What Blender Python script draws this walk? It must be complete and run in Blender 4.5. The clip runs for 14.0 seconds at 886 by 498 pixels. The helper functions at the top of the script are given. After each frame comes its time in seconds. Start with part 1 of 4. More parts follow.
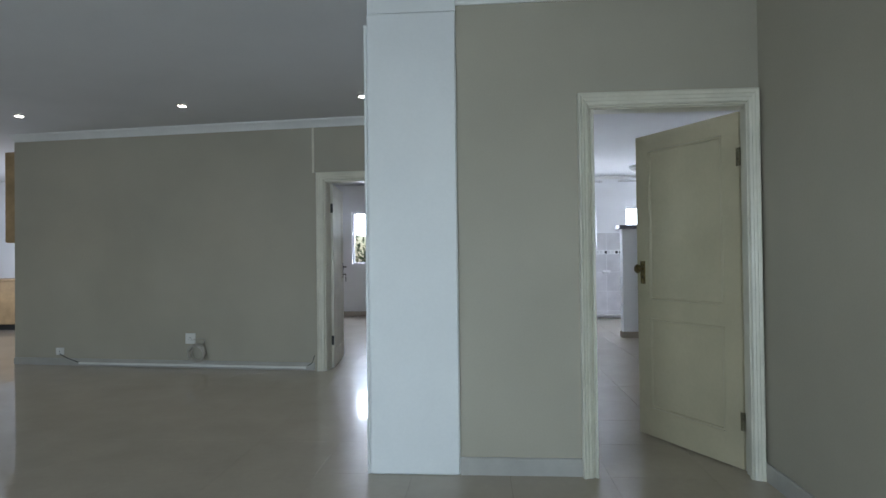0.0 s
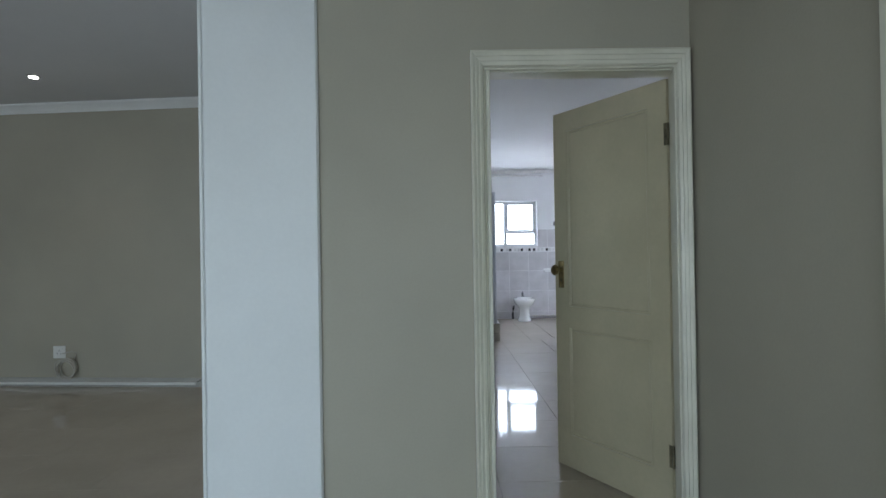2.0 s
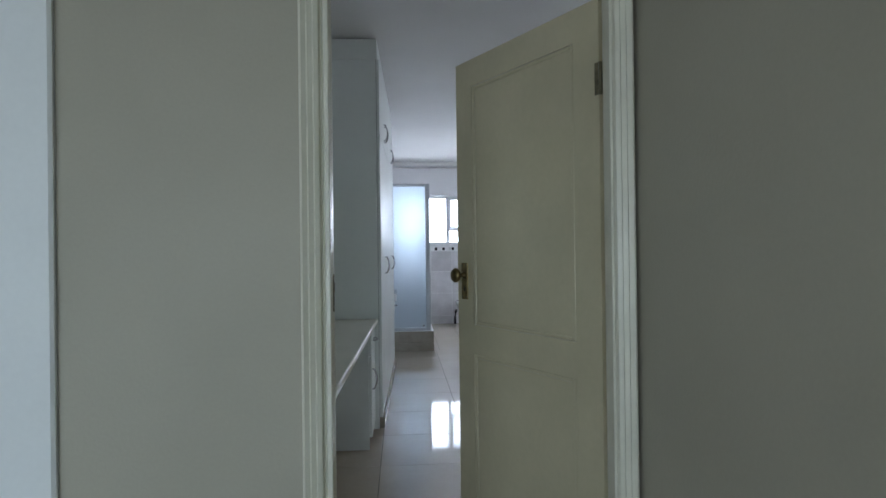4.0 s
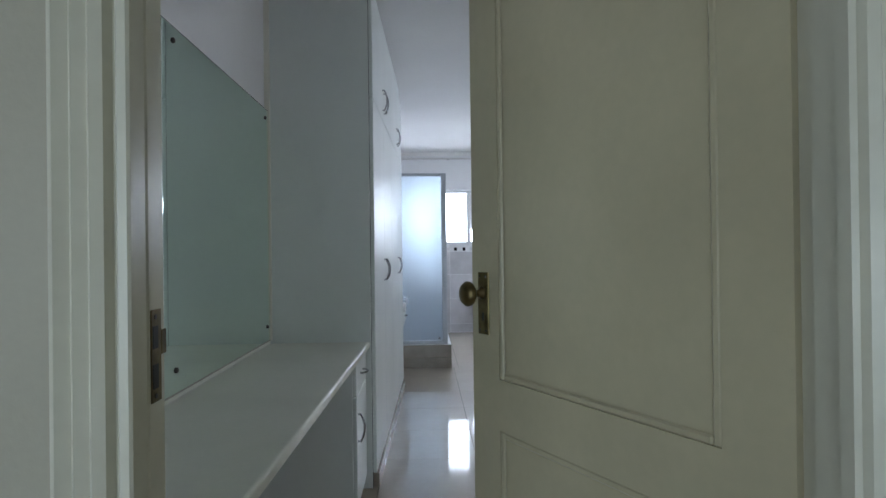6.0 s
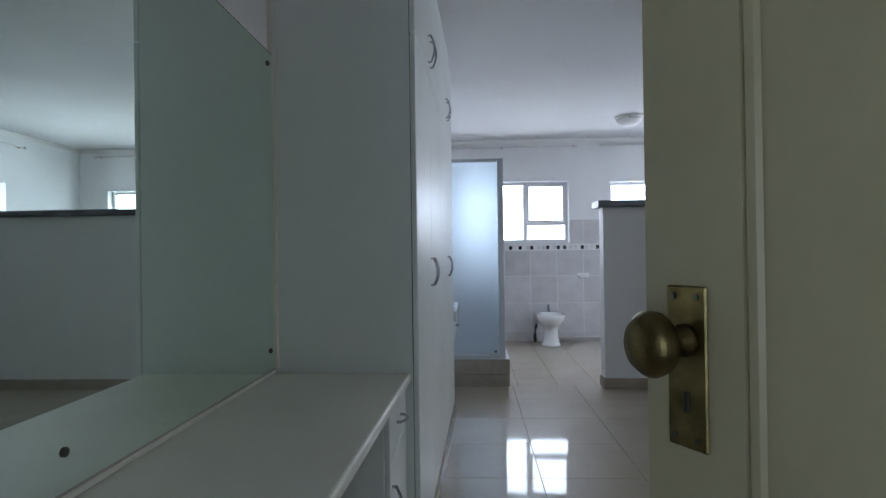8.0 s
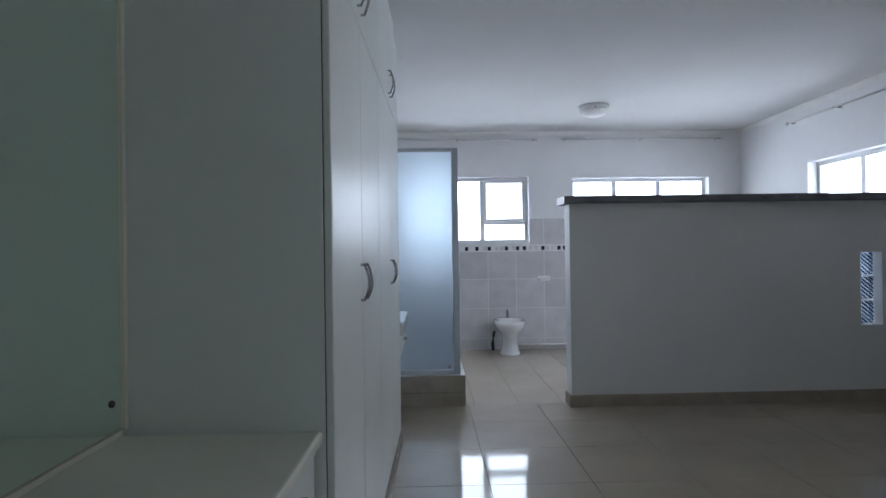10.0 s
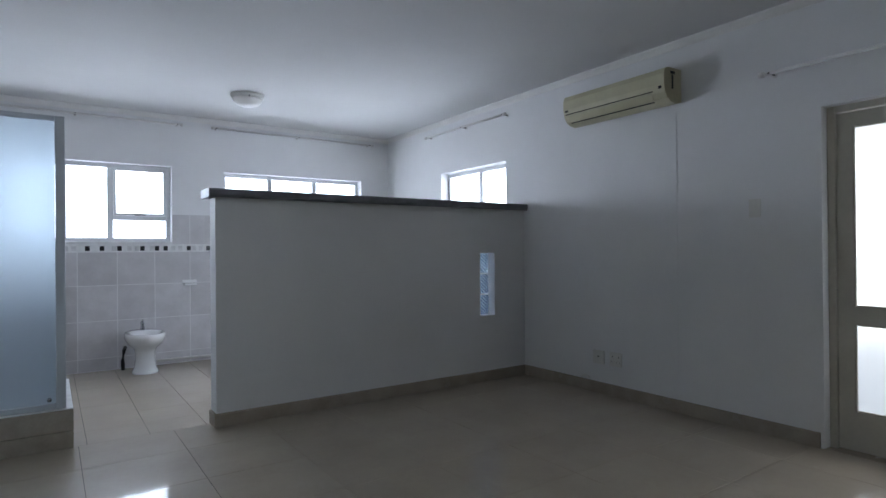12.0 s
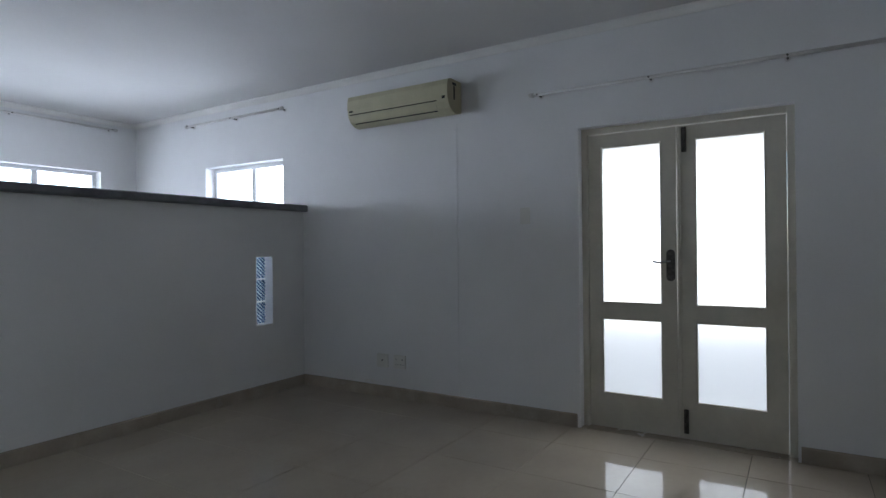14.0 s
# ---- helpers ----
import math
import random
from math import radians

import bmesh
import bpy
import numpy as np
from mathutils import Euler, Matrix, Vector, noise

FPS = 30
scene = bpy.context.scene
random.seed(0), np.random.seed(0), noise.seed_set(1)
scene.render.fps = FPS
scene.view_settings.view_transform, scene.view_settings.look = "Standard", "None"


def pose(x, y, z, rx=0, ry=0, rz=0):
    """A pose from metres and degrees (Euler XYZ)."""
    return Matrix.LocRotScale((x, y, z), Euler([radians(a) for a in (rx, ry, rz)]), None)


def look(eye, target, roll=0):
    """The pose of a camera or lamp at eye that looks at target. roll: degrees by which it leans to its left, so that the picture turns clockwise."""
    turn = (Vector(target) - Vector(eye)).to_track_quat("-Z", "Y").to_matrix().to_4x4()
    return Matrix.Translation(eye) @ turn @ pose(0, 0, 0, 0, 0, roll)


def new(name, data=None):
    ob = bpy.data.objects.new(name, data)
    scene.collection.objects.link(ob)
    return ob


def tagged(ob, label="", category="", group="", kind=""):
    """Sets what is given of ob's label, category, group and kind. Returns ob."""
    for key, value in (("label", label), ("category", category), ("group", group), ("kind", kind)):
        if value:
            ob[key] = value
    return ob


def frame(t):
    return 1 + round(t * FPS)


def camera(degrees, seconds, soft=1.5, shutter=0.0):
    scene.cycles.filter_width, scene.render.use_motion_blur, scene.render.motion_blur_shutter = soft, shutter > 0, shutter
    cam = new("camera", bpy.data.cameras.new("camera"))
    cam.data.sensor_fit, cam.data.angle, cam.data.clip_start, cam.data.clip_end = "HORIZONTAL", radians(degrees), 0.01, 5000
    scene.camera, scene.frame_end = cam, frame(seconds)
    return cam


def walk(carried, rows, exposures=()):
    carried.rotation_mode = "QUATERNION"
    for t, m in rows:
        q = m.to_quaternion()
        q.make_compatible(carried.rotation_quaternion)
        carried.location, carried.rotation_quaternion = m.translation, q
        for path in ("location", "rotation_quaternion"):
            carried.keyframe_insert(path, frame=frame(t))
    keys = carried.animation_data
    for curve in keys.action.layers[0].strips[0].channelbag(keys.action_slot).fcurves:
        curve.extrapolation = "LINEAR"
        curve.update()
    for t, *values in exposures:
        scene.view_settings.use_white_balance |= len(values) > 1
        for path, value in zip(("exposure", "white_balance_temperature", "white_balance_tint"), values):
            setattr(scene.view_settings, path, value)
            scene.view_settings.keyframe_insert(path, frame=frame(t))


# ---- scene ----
cam = camera(75.5, 14.0)
PATH = [
    (0, (-0.615, -3.154, 1.199), (-0.753, -1.159, 1.223), -0.7),
    (0.5, (-0.524, -3.053, 1.196), (-0.652, -1.058, 1.219), -0.8),
    (1, (-0.47, -2.889, 1.189), (-0.579, -0.892, 1.214), -0.7),
    (1.5, (-0.38, -2.685, 1.206), (-0.446, -0.686, 1.223), -0.8),
    (2, (-0.237, -2.476, 1.206), (-0.224, -0.477, 1.218), -0.9),
    (2.5, (-0.087, -2.268, 1.213), (-0.027, -0.269, 1.222), -1.0),
    (3, (0.012, -2.076, 1.207), (0.11, -0.078, 1.215), -1.0),
    (3.5, (0.106, -1.819, 1.204), (0.239, 0.176, 1.211), -0.9),
    (3.7, (0.139, -1.743, 1.202), (0.287, 0.252, 1.208), -0.7),
    (5.8, (0.303, -0.757, 1.195), (0.382, 1.241, 1.203), -0.7),
    (6, (0.303, -0.656, 1.2), (0.367, 1.343, 1.208), -0.7),
    (6.5, (0.304, -0.401, 1.2), (0.304, 1.599, 1.206), -0.8),
    (7, (0.281, -0.22, 1.186), (0.216, 1.779, 1.198), -0.6),
    (7.2, (0.261, -0.14, 1.181), (0.173, 1.858, 1.193), -0.7),
    (9.3, (0.242, 0.614, 1.184), (0.137, 2.611, 1.197), -0.8),
    (9.5, (0.26, 0.662, 1.185), (0.168, 2.659, 1.197), -0.8),
    (10, (0.294, 0.801, 1.195), (0.344, 2.801, 1.206), -0.8),
    (10.5, (0.316, 0.905, 1.186), (0.662, 2.875, 1.199), -0.8),
    (11, (0.366, 0.998, 1.178), (1.03, 2.884, 1.191), -0.6),
    (11.5, (0.417, 1.071, 1.183), (1.359, 2.836, 1.188), -0.6),
    (12, (0.454, 1.101, 1.172), (1.586, 2.75, 1.18), -0.5),
    (12.5, (0.481, 1.148, 1.179), (1.774, 2.674, 1.186), -0.5),
    (13, (0.476, 1.227, 1.176), (1.97, 2.556, 1.185), -0.4),
    (13.5, (0.455, 1.301, 1.194), (2.082, 2.463, 1.198), -0.5),
    (14, (0.443, 1.355, 1.201), (2.142, 2.41, 1.202), -0.6),
]
EXPOSURES = [(0, 0.78), (1.5, 0.72), (3.5, 0.58), (6, 0.72), (7.2, 0.50), (9.4, 0.24), (10.5, 0.20), (14, 0.22)]
W_A, W_B, W_C, W_D, W_L = 34, 41, 42, 43, 86
walk(cam, [(t, look(e, g, r)) for t, e, g, r in PATH], EXPOSURES)

# ---------------------------------------------------------------- world and light
world = bpy.data.worlds.new("world")
scene.world = world
world.use_nodes = True
wn = world.node_tree
sky = wn.nodes.new("ShaderNodeTexSky")
sky.sky_type = "NISHITA"
sky.sun_disc = False
sky.sun_elevation = radians(55)
sky.sun_rotation = radians(-95)
wn.links.new(sky.outputs[0], wn.nodes["Background"].inputs[0])
wn.nodes["Background"].inputs[1].default_value = 0.12

sun = new("sun", bpy.data.lights.new("sun", "SUN"))
sun.data.energy, sun.data.angle, sun.data.color = 2.0, radians(4), (1, 0.95, 0.88)
sun.matrix_world = look((-10, 1, 14.3), (0, 0, 0))


def window_light(name, x, y, z, target, w, h, power, color=(0.725, 0.81, 1.0)):
    """Sky light standing in an opening; the kitchen one is only an added fill."""
    lamp = new(name, bpy.data.lights.new(name, "AREA"))
    lamp.data.shape, lamp.data.size, lamp.data.size_y = "RECTANGLE", w, h
    lamp.data.energy, lamp.data.color = power, color
    lamp.matrix_world = look((x, y, z), target)
    return lamp


window_light("sky_window_a", 0.85, 8.12, 1.72, (0.85, 0, 0.2), 1.45, 0.9, W_A)
window_light("sky_window_b", 2.91, 8.12, 1.72, (2.91, 0, 0.2), 1.8, 0.9, W_B)
window_light("sky_window_c", 4.52, 6.0, 1.72, (0, 6.0, 0.9), 2.0, 0.95, W_C)
window_light("sky_doors", 5.7, 1.98, 1.25, (0, 1.98, 0.2), 2.8, 1.5, W_D, (0.86, 0.91, 0.98))
window_light("sky_living", -2.9, -5.3, 1.0, (-2.9, 0, -2.6), 6.8, 1.8, W_L, (0.65, 0.82, 0.99))
window_light("sky_room", -2.85, 8.75, 1.9, (-2.85, 0, 1.2), 0.8, 0.5, 55)
# fill lamp added inside the kitchen for brightness; no opening stands here
window_light("fill_kitchen", -9.8, 4.6, 1.7, (0, 4.6, 1.4), 1.2, 1.0, 42)


# ---------------------------------------------------------------- materials
def material(name, color, rough=0.5, metal=0.0, vary=0.06, scale=3.0, bump=0.1, grain=60.0, spec=0.5, pieces=0.0,
             coat=0.0, coat_rough=0.03, tint=None, transmission=0.0, ior=1.45, emit=0.0, rough_vary=0.08):
    m = bpy.data.materials.new(name)
    m.use_nodes = True
    n, l = m.node_tree.nodes, m.node_tree.links
    b = n["Principled BSDF"]
    b.inputs["Roughness"].default_value = rough
    b.inputs["Metallic"].default_value = metal
    b.inputs["Specular IOR Level"].default_value = spec
    b.inputs["Coat Weight"].default_value = coat
    b.inputs["Coat Roughness"].default_value = coat_rough
    b.inputs["Transmission Weight"].default_value = transmission
    b.inputs["IOR"].default_value = ior
    coord = n.new("ShaderNodeTexCoord")
    big = n.new("ShaderNodeTexNoise")
    big.inputs["Scale"].default_value = scale
    big.inputs["Detail"].default_value = 5
    fine = n.new("ShaderNodeTexNoise")
    fine.inputs["Scale"].default_value = grain
    fine.inputs["Detail"].default_value = 3
    geo = n.new("ShaderNodeNewGeometry")
    l.new(geo.outputs["Position"], big.inputs["Vector"])
    l.new(geo.outputs["Position"], fine.inputs["Vector"])
    mix = n.new("ShaderNodeMix")
    mix.data_type = "RGBA"
    other = tint or tuple(c * (1 - 2.2 * vary) for c in color)
    mix.inputs[6].default_value = (*[min(1, c * (1 + vary)) for c in color], 1)
    mix.inputs[7].default_value = (*other, 1)
    ramp = n.new("ShaderNodeMapRange")
    ramp.inputs[1].default_value, ramp.inputs[2].default_value = 0.3, 0.72
    l.new(big.outputs["Fac"], ramp.inputs[0])
    l.new(ramp.outputs[0], mix.inputs[0])
    grainy = n.new("ShaderNodeMix")
    grainy.data_type = "RGBA"
    grainy.blend_type = "MULTIPLY"
    grainy.inputs[0].default_value = min(1, vary * 2)
    l.new(mix.outputs[2], grainy.inputs[6])
    l.new(fine.outputs["Fac"], grainy.inputs[7])
    out = grainy.outputs[2]
    if pieces:
        info = n.new("ShaderNodeObjectInfo")
        hsv = n.new("ShaderNodeHueSaturation")
        span = n.new("ShaderNodeMapRange")
        span.inputs[3].default_value, span.inputs[4].default_value = 1 - pieces, 1 + pieces
        l.new(info.outputs["Random"], span.inputs[0])
        l.new(span.outputs[0], hsv.inputs["Value"])
        l.new(out, hsv.inputs["Color"])
        out = hsv.outputs[0]
    l.new(out, b.inputs["Base Color"])
    rr = n.new("ShaderNodeMapRange")
    rr.inputs[3].default_value, rr.inputs[4].default_value = max(0, rough - rough_vary), min(1, rough + rough_vary)
    l.new(big.outputs["Fac"], rr.inputs[0])
    l.new(rr.outputs[0], b.inputs["Roughness"])
    if bump:
        bm = n.new("ShaderNodeBump")
        bm.inputs["Strength"].default_value = bump
        bm.inputs["Distance"].default_value = 0.002
        l.new(fine.outputs["Fac"], bm.inputs["Height"])
        l.new(bm.outputs[0], b.inputs["Normal"])
    if emit:
        b.inputs["Emission Color"].default_value = (1, 0.97, 0.9, 1)
        b.inputs["Emission Strength"].default_value = emit
    return m


M_WHITE = material("white_wall_paint", (0.80, 0.80, 0.80), 0.6, vary=0.025, scale=1.3, bump=0.25, grain=90)
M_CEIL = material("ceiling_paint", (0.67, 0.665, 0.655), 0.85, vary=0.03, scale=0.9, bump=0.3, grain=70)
M_GREY = material("greige_wall_paint", (0.41, 0.375, 0.295), 0.55, vary=0.04, scale=1.1, bump=0.25, grain=90)
M_PILLAR = material("pale_pillar_paint", (0.78, 0.78, 0.76), 0.5, vary=0.03, scale=1.5, bump=0.2)
M_CORNICE = material("cornice_paint", (0.80, 0.79, 0.76), 0.6, vary=0.03)
M_TRIM = material("cream_gloss_trim", (0.69, 0.655, 0.54), 0.32, vary=0.05, scale=4, bump=0.12, grain=40)
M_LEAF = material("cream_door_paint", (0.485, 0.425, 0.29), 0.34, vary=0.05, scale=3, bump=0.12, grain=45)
M_DDOOR = material("ivory_timber_paint", (0.62, 0.585, 0.50), 0.4, vary=0.05, scale=5, bump=0.15, grain=45)
M_TILE = material("polished_porcelain", (0.45, 0.385, 0.305), 0.055, vary=0.05, scale=2.2, bump=0.0, grain=25, spec=0.38,
                  pieces=0.02, coat=0.32, coat_rough=0.28, rough_vary=0.03)
M_GROUT = material("dark_grout", (0.15, 0.13, 0.105), 0.9, vary=0.2, scale=20)
M_SKIRT = material("tile_skirting", (0.41, 0.355, 0.29), 0.25, vary=0.08, scale=6, bump=0.05)
M_SKIRT2 = material("grey_painted_skirting", (0.42, 0.40, 0.36), 0.4, vary=0.05, scale=6)
M_BTILE = material("grey_wall_tile", (0.61, 0.595, 0.60), 0.16, vary=0.05, scale=6, bump=0.03, grain=30, pieces=0.06)
M_BGROUT = material("white_grout", (0.78, 0.78, 0.77), 0.8, vary=0.06, scale=15)
M_BLACK = material("black_mosaic", (0.015, 0.015, 0.017), 0.2, vary=0.1)
M_MOSAIC = material("pale_mosaic", (0.70, 0.695, 0.69), 0.25, vary=0.1, scale=30, pieces=0.1)
M_LAM = material("white_laminate", (0.78, 0.82, 0.79), 0.38, vary=0.02, scale=2, bump=0.05, grain=35)
M_LAM2 = material("desk_laminate", (0.80, 0.79, 0.70), 0.3, vary=0.03, scale=3, bump=0.05)
M_EDGE = material("shadow_gap", (0.06, 0.06, 0.055), 0.8, vary=0.1)
M_CHROME = material("brushed_chrome", (0.45, 0.46, 0.48), 0.25, 1.0, vary=0.04, bump=0.02)
M_BRASS = material("aged_brass", (0.25, 0.185, 0.085), 0.36, 1.0, vary=0.25, scale=40, bump=0.25, grain=160)
M_HINGE = material("painted_brass_hinge", (0.22, 0.19, 0.12), 0.45, 0.5, vary=0.2, scale=40)
M_STEEL = material("dull_steel", (0.16, 0.15, 0.14), 0.45, 1.0, vary=0.2, scale=40)
M_ALU = material("white_aluminium", (0.74, 0.75, 0.76), 0.35, vary=0.03, bump=0.03)
M_SHFRAME = material("grey_aluminium", (0.50, 0.52, 0.55), 0.35, 0.4, vary=0.04)
M_CAP = material("slate_coping", (0.22, 0.225, 0.25), 0.4, vary=0.15, scale=8, bump=0.2)
M_PORC = material("white_porcelain", (0.82, 0.82, 0.81), 0.08, vary=0.01, bump=0.0, coat=0.4)
M_PLASTIC = material("white_plastic", (0.74, 0.73, 0.69), 0.35, vary=0.03, bump=0.02)
M_AC = material("aged_cream_plastic", (0.60, 0.56, 0.38), 0.35, vary=0.05, scale=6, bump=0.03)
M_DARK = material("dark_plastic", (0.02, 0.02, 0.02), 0.5, vary=0.1)
M_ROD = material("pale_rod", (0.74, 0.72, 0.70), 0.4, vary=0.06)
M_WOOD = material("oak_cabinet", (0.46, 0.31, 0.16), 0.4, vary=0.12, scale=7, bump=0.1)
M_CONC = material("patio_paving", (0.34, 0.33, 0.31), 0.85, vary=0.12, scale=5, bump=0.4)
M_LEAVES = material("garden_leaves", (0.06, 0.11, 0.03), 0.6, vary=0.3, scale=5, pieces=0.2)
M_SHADE = material("opal_glass_shade", (0.80, 0.78, 0.74), 0.3, vary=0.03)
M_LAMP = material("downlight_bulb", (1, 0.97, 0.9), 0.3, emit=18.0)
M_CABLE = material("grey_cable", (0.52, 0.48, 0.41), 0.5, vary=0.08)
M_SBASE = material("beige_shower_tile", (0.42, 0.37, 0.31), 0.2, vary=0.08, scale=8)


def mirror_material():
    m = bpy.data.materials.new("mirror_glass")
    m.use_nodes = True
    b = m.node_tree.nodes["Principled BSDF"]
    b.inputs["Base Color"].default_value = (0.83, 0.95, 0.88, 1)
    b.inputs["Metallic"].default_value = 1.0
    b.inputs["Roughness"].default_value = 0.0
    return m


def glass_material(name, color, rough, ior=1.1):
    m = bpy.data.materials.new(name)
    m.use_nodes = True
    n, l = m.node_tree.nodes, m.node_tree.links
    b = n["Principled BSDF"]
    b.inputs["Base Color"].default_value = (*color, 1)
    b.inputs["Transmission Weight"].default_value = 1.0
    b.inputs["Roughness"].default_value = rough
    b.inputs["IOR"].default_value = ior
    return m


def frosted_material(name, color, rough, share):
    """Etched glass: part of the light is scattered through it, part is only blurred."""
    m = glass_material(name, color, rough, 1.2)
    n, l = m.node_tree.nodes, m.node_tree.links
    b = n["Principled BSDF"]
    t = n.new("ShaderNodeBsdfTranslucent")
    t.inputs["Color"].default_value = (*color, 1)
    mix = n.new("ShaderNodeMixShader")
    mix.inputs[0].default_value = share
    l.new(b.outputs[0], mix.inputs[1])
    l.new(t.outputs[0], mix.inputs[2])
    l.new(mix.outputs[0], n["Material Output"].inputs["Surface"])
    return m


M_MIRROR = mirror_material()
M_GLASS = glass_material("obscure_window_glass", (0.95, 0.98, 0.97), 0.12)
M_FROST = frosted_material("frosted_door_glass", (0.90, 0.91, 0.92), 0.42, 0.3)
M_SHGLASS = frosted_material("frosted_shower_glass", (0.40, 0.465, 0.51), 0.80, 0.12)
M_BLOCK = frosted_material("glass_block", (0.72, 0.86, 1.0), 0.15, 0.25)
M_RIB = material("glass_rib", (0.045, 0.085, 0.17), 0.2, vary=0.05)


# ---------------------------------------------------------------- mesh helpers
def rbox(bm, x0, x1, y0, y1, z0, z1, bev=0.0, seg=1):
    made = bmesh.ops.create_cube(bm, size=1)["verts"]
    bmesh.ops.scale(bm, vec=(x1 - x0, y1 - y0, z1 - z0), verts=made)
    bmesh.ops.translate(bm, vec=((x0 + x1) / 2, (y0 + y1) / 2, (z0 + z1) / 2), verts=made)
    if bev:
        edges = list({e for v in made for e in v.link_edges})
        bmesh.ops.bevel(bm, geom=edges, offset=bev, segments=seg, profile=0.5, affect="EDGES", clamp_overlap=True)
    return bm


def box(x0, x1, y0, y1, z0, z1, bev=0.0, seg=1):
    return rbox(bmesh.new(), x0, x1, y0, y1, z0, z1, bev, seg)


def lathe(profile, segs=24, axis="z"):
    """A turned body from (radius, height) pairs."""
    bm = bmesh.new()
    rings = []
    for r, h in profile:
        ring = []
        for i in range(segs):
            a = 2 * math.pi * i / segs
            p = (r * math.cos(a), r * math.sin(a), h)
            if axis == "x":
                p = (p[2], p[0], p[1])
            if axis == "y":
                p = (p[0], p[2], p[1])
            ring.append(bm.verts.new(p))
        rings.append(ring)
    for a, b in zip(rings, rings[1:]):
        for i in range(segs):
            bm.faces.new((a[i], a[(i + 1) % segs], b[(i + 1) % segs], b[i]))
    bm.faces.new(rings[0][::-1])
    bm.faces.new(rings[-1])
    bmesh.ops.recalc_face_normals(bm, faces=bm.faces)
    return bm


def tube(points, radius, segs=8, closed=False):
    """A round bar along a line of points."""
    bm = bmesh.new()
    pts = [Vector(p) for p in points]
    rings = []
    for i, p in enumerate(pts):
        d = (pts[min(i + 1, len(pts) - 1)] - pts[max(i - 1, 0)]).normalized()
        up = Vector((0, 0, 1)) if abs(d.z) < 0.9 else Vector((0, 1, 0))
        u = d.cross(up).normalized()
        v = d.cross(u)
        rings.append([bm.verts.new(p + radius * (math.cos(2 * math.pi * k / segs) * u + math.sin(2 * math.pi * k / segs) * v))
                      for k in range(segs)])
    for a, b in zip(rings, rings[1:]):
        for k in range(segs):
            bm.faces.new((a[k], a[(k + 1) % segs], b[(k + 1) % segs], b[k]))
    bm.faces.new(rings[0][::-1])
    bm.faces.new(rings[-1])
    bmesh.ops.recalc_face_normals(bm, faces=bm.faces)
    return bm


def sweep(profile, y0, y1):
    """A moulding: an outline of (x, z) pairs drawn along y."""
    bm = bmesh.new()
    a = [bm.verts.new((x, y0, z)) for x, z in profile]
    b = [bm.verts.new((x, y1, z)) for x, z in profile]
    k = len(profile)
    for i in range(k):
        bm.faces.new((a[i], a[(i + 1) % k], b[(i + 1) % k], b[i]))
    bm.faces.new(a[::-1])
    bm.faces.new(b)
    bmesh.ops.recalc_face_normals(bm, faces=bm.faces)
    return bm


def turned(bm, m):
    bmesh.ops.transform(bm, matrix=m, verts=bm.verts)
    return bm


def solid(name, bm, mat, smooth=False):
    me = bpy.data.meshes.new(name)
    bm.to_mesh(me)
    bm.free()
    me.materials.append(mat)
    if smooth:
        for p in me.polygons:
            p.use_smooth = True
    return new(name, me)


def part(name, bm, mat, parent, label="", smooth=False):
    ob = solid(name, bm, mat, smooth)
    ob.parent = parent
    if label:
        tagged(ob, label)
    return ob


def thing(name, x, y, z, label, category, rz=0, group=""):
    ob = new(name)
    ob.matrix_world = pose(x, y, z, 0, 0, rz)
    ob.empty_display_size = 0.1
    return tagged(ob, label, category, group)


def setting(name, bm, mat, label):
    return tagged(solid(name, bm, mat), label, kind="structure")


def wall_mesh(axis, a0, a1, u0, u1, z0, z1, holes=()):
    """A wall between a0 and a1 across axis, from u0 to u1 along it, with holes (u0, u1, z0, z1) through it."""
    us = sorted({u0, u1, *[h[0] for h in holes], *[h[1] for h in holes]})
    zs = sorted({z0, z1, *[h[2] for h in holes], *[h[3] for h in holes]})
    us, zs = [u for u in us if u0 <= u <= u1], [z for z in zs if z0 <= z <= z1]
    bm = bmesh.new()
    seen = {}

    def vert(a, u, z):
        key = (round(a, 5), round(u, 5), round(z, 5))
        if key not in seen:
            seen[key] = bm.verts.new((a, u, z) if axis == "x" else (u, a, z))
        return seen[key]

    def full(i, j):
        if not (0 <= i < len(us) - 1 and 0 <= j < len(zs) - 1):
            return False
        u, z = (us[i] + us[i + 1]) / 2, (zs[j] + zs[j + 1]) / 2
        return not any(h[0] < u < h[1] and h[2] < z < h[3] for h in holes)

    for i in range(len(us) - 1):
        for j in range(len(zs) - 1):
            if not full(i, j):
                continue
            ua, ub, za, zb = us[i], us[i + 1], zs[j], zs[j + 1]
            for a in (a0, a1):
                bm.faces.new((vert(a, ua, za), vert(a, ub, za), vert(a, ub, zb), vert(a, ua, zb)))
            for di, dj, e in ((-1, 0, ((ua, za), (ua, zb))), (1, 0, ((ub, za), (ub, zb))),
                              (0, -1, ((ua, za), (ub, za))), (0, 1, ((ua, zb), (ub, zb)))):
                if not full(i + di, j + dj):
                    (p, q), (r, s) = e
                    bm.faces.new((vert(a0, p, q), vert(a0, r, s), vert(a1, r, s), vert(a1, p, q)))
    bmesh.ops.recalc_face_normals(bm, faces=bm.faces)
    return bm


# ---------------------------------------------------------------- the structure
SKEW = pose(-2.3, 2.822, 0, 0, 0, -5.2) @ pose(2.3, -2.822, 0)      # the far living-room wall is not square


def skewed(ob):
    ob.matrix_world = SKEW @ ob.matrix_basis
    return ob


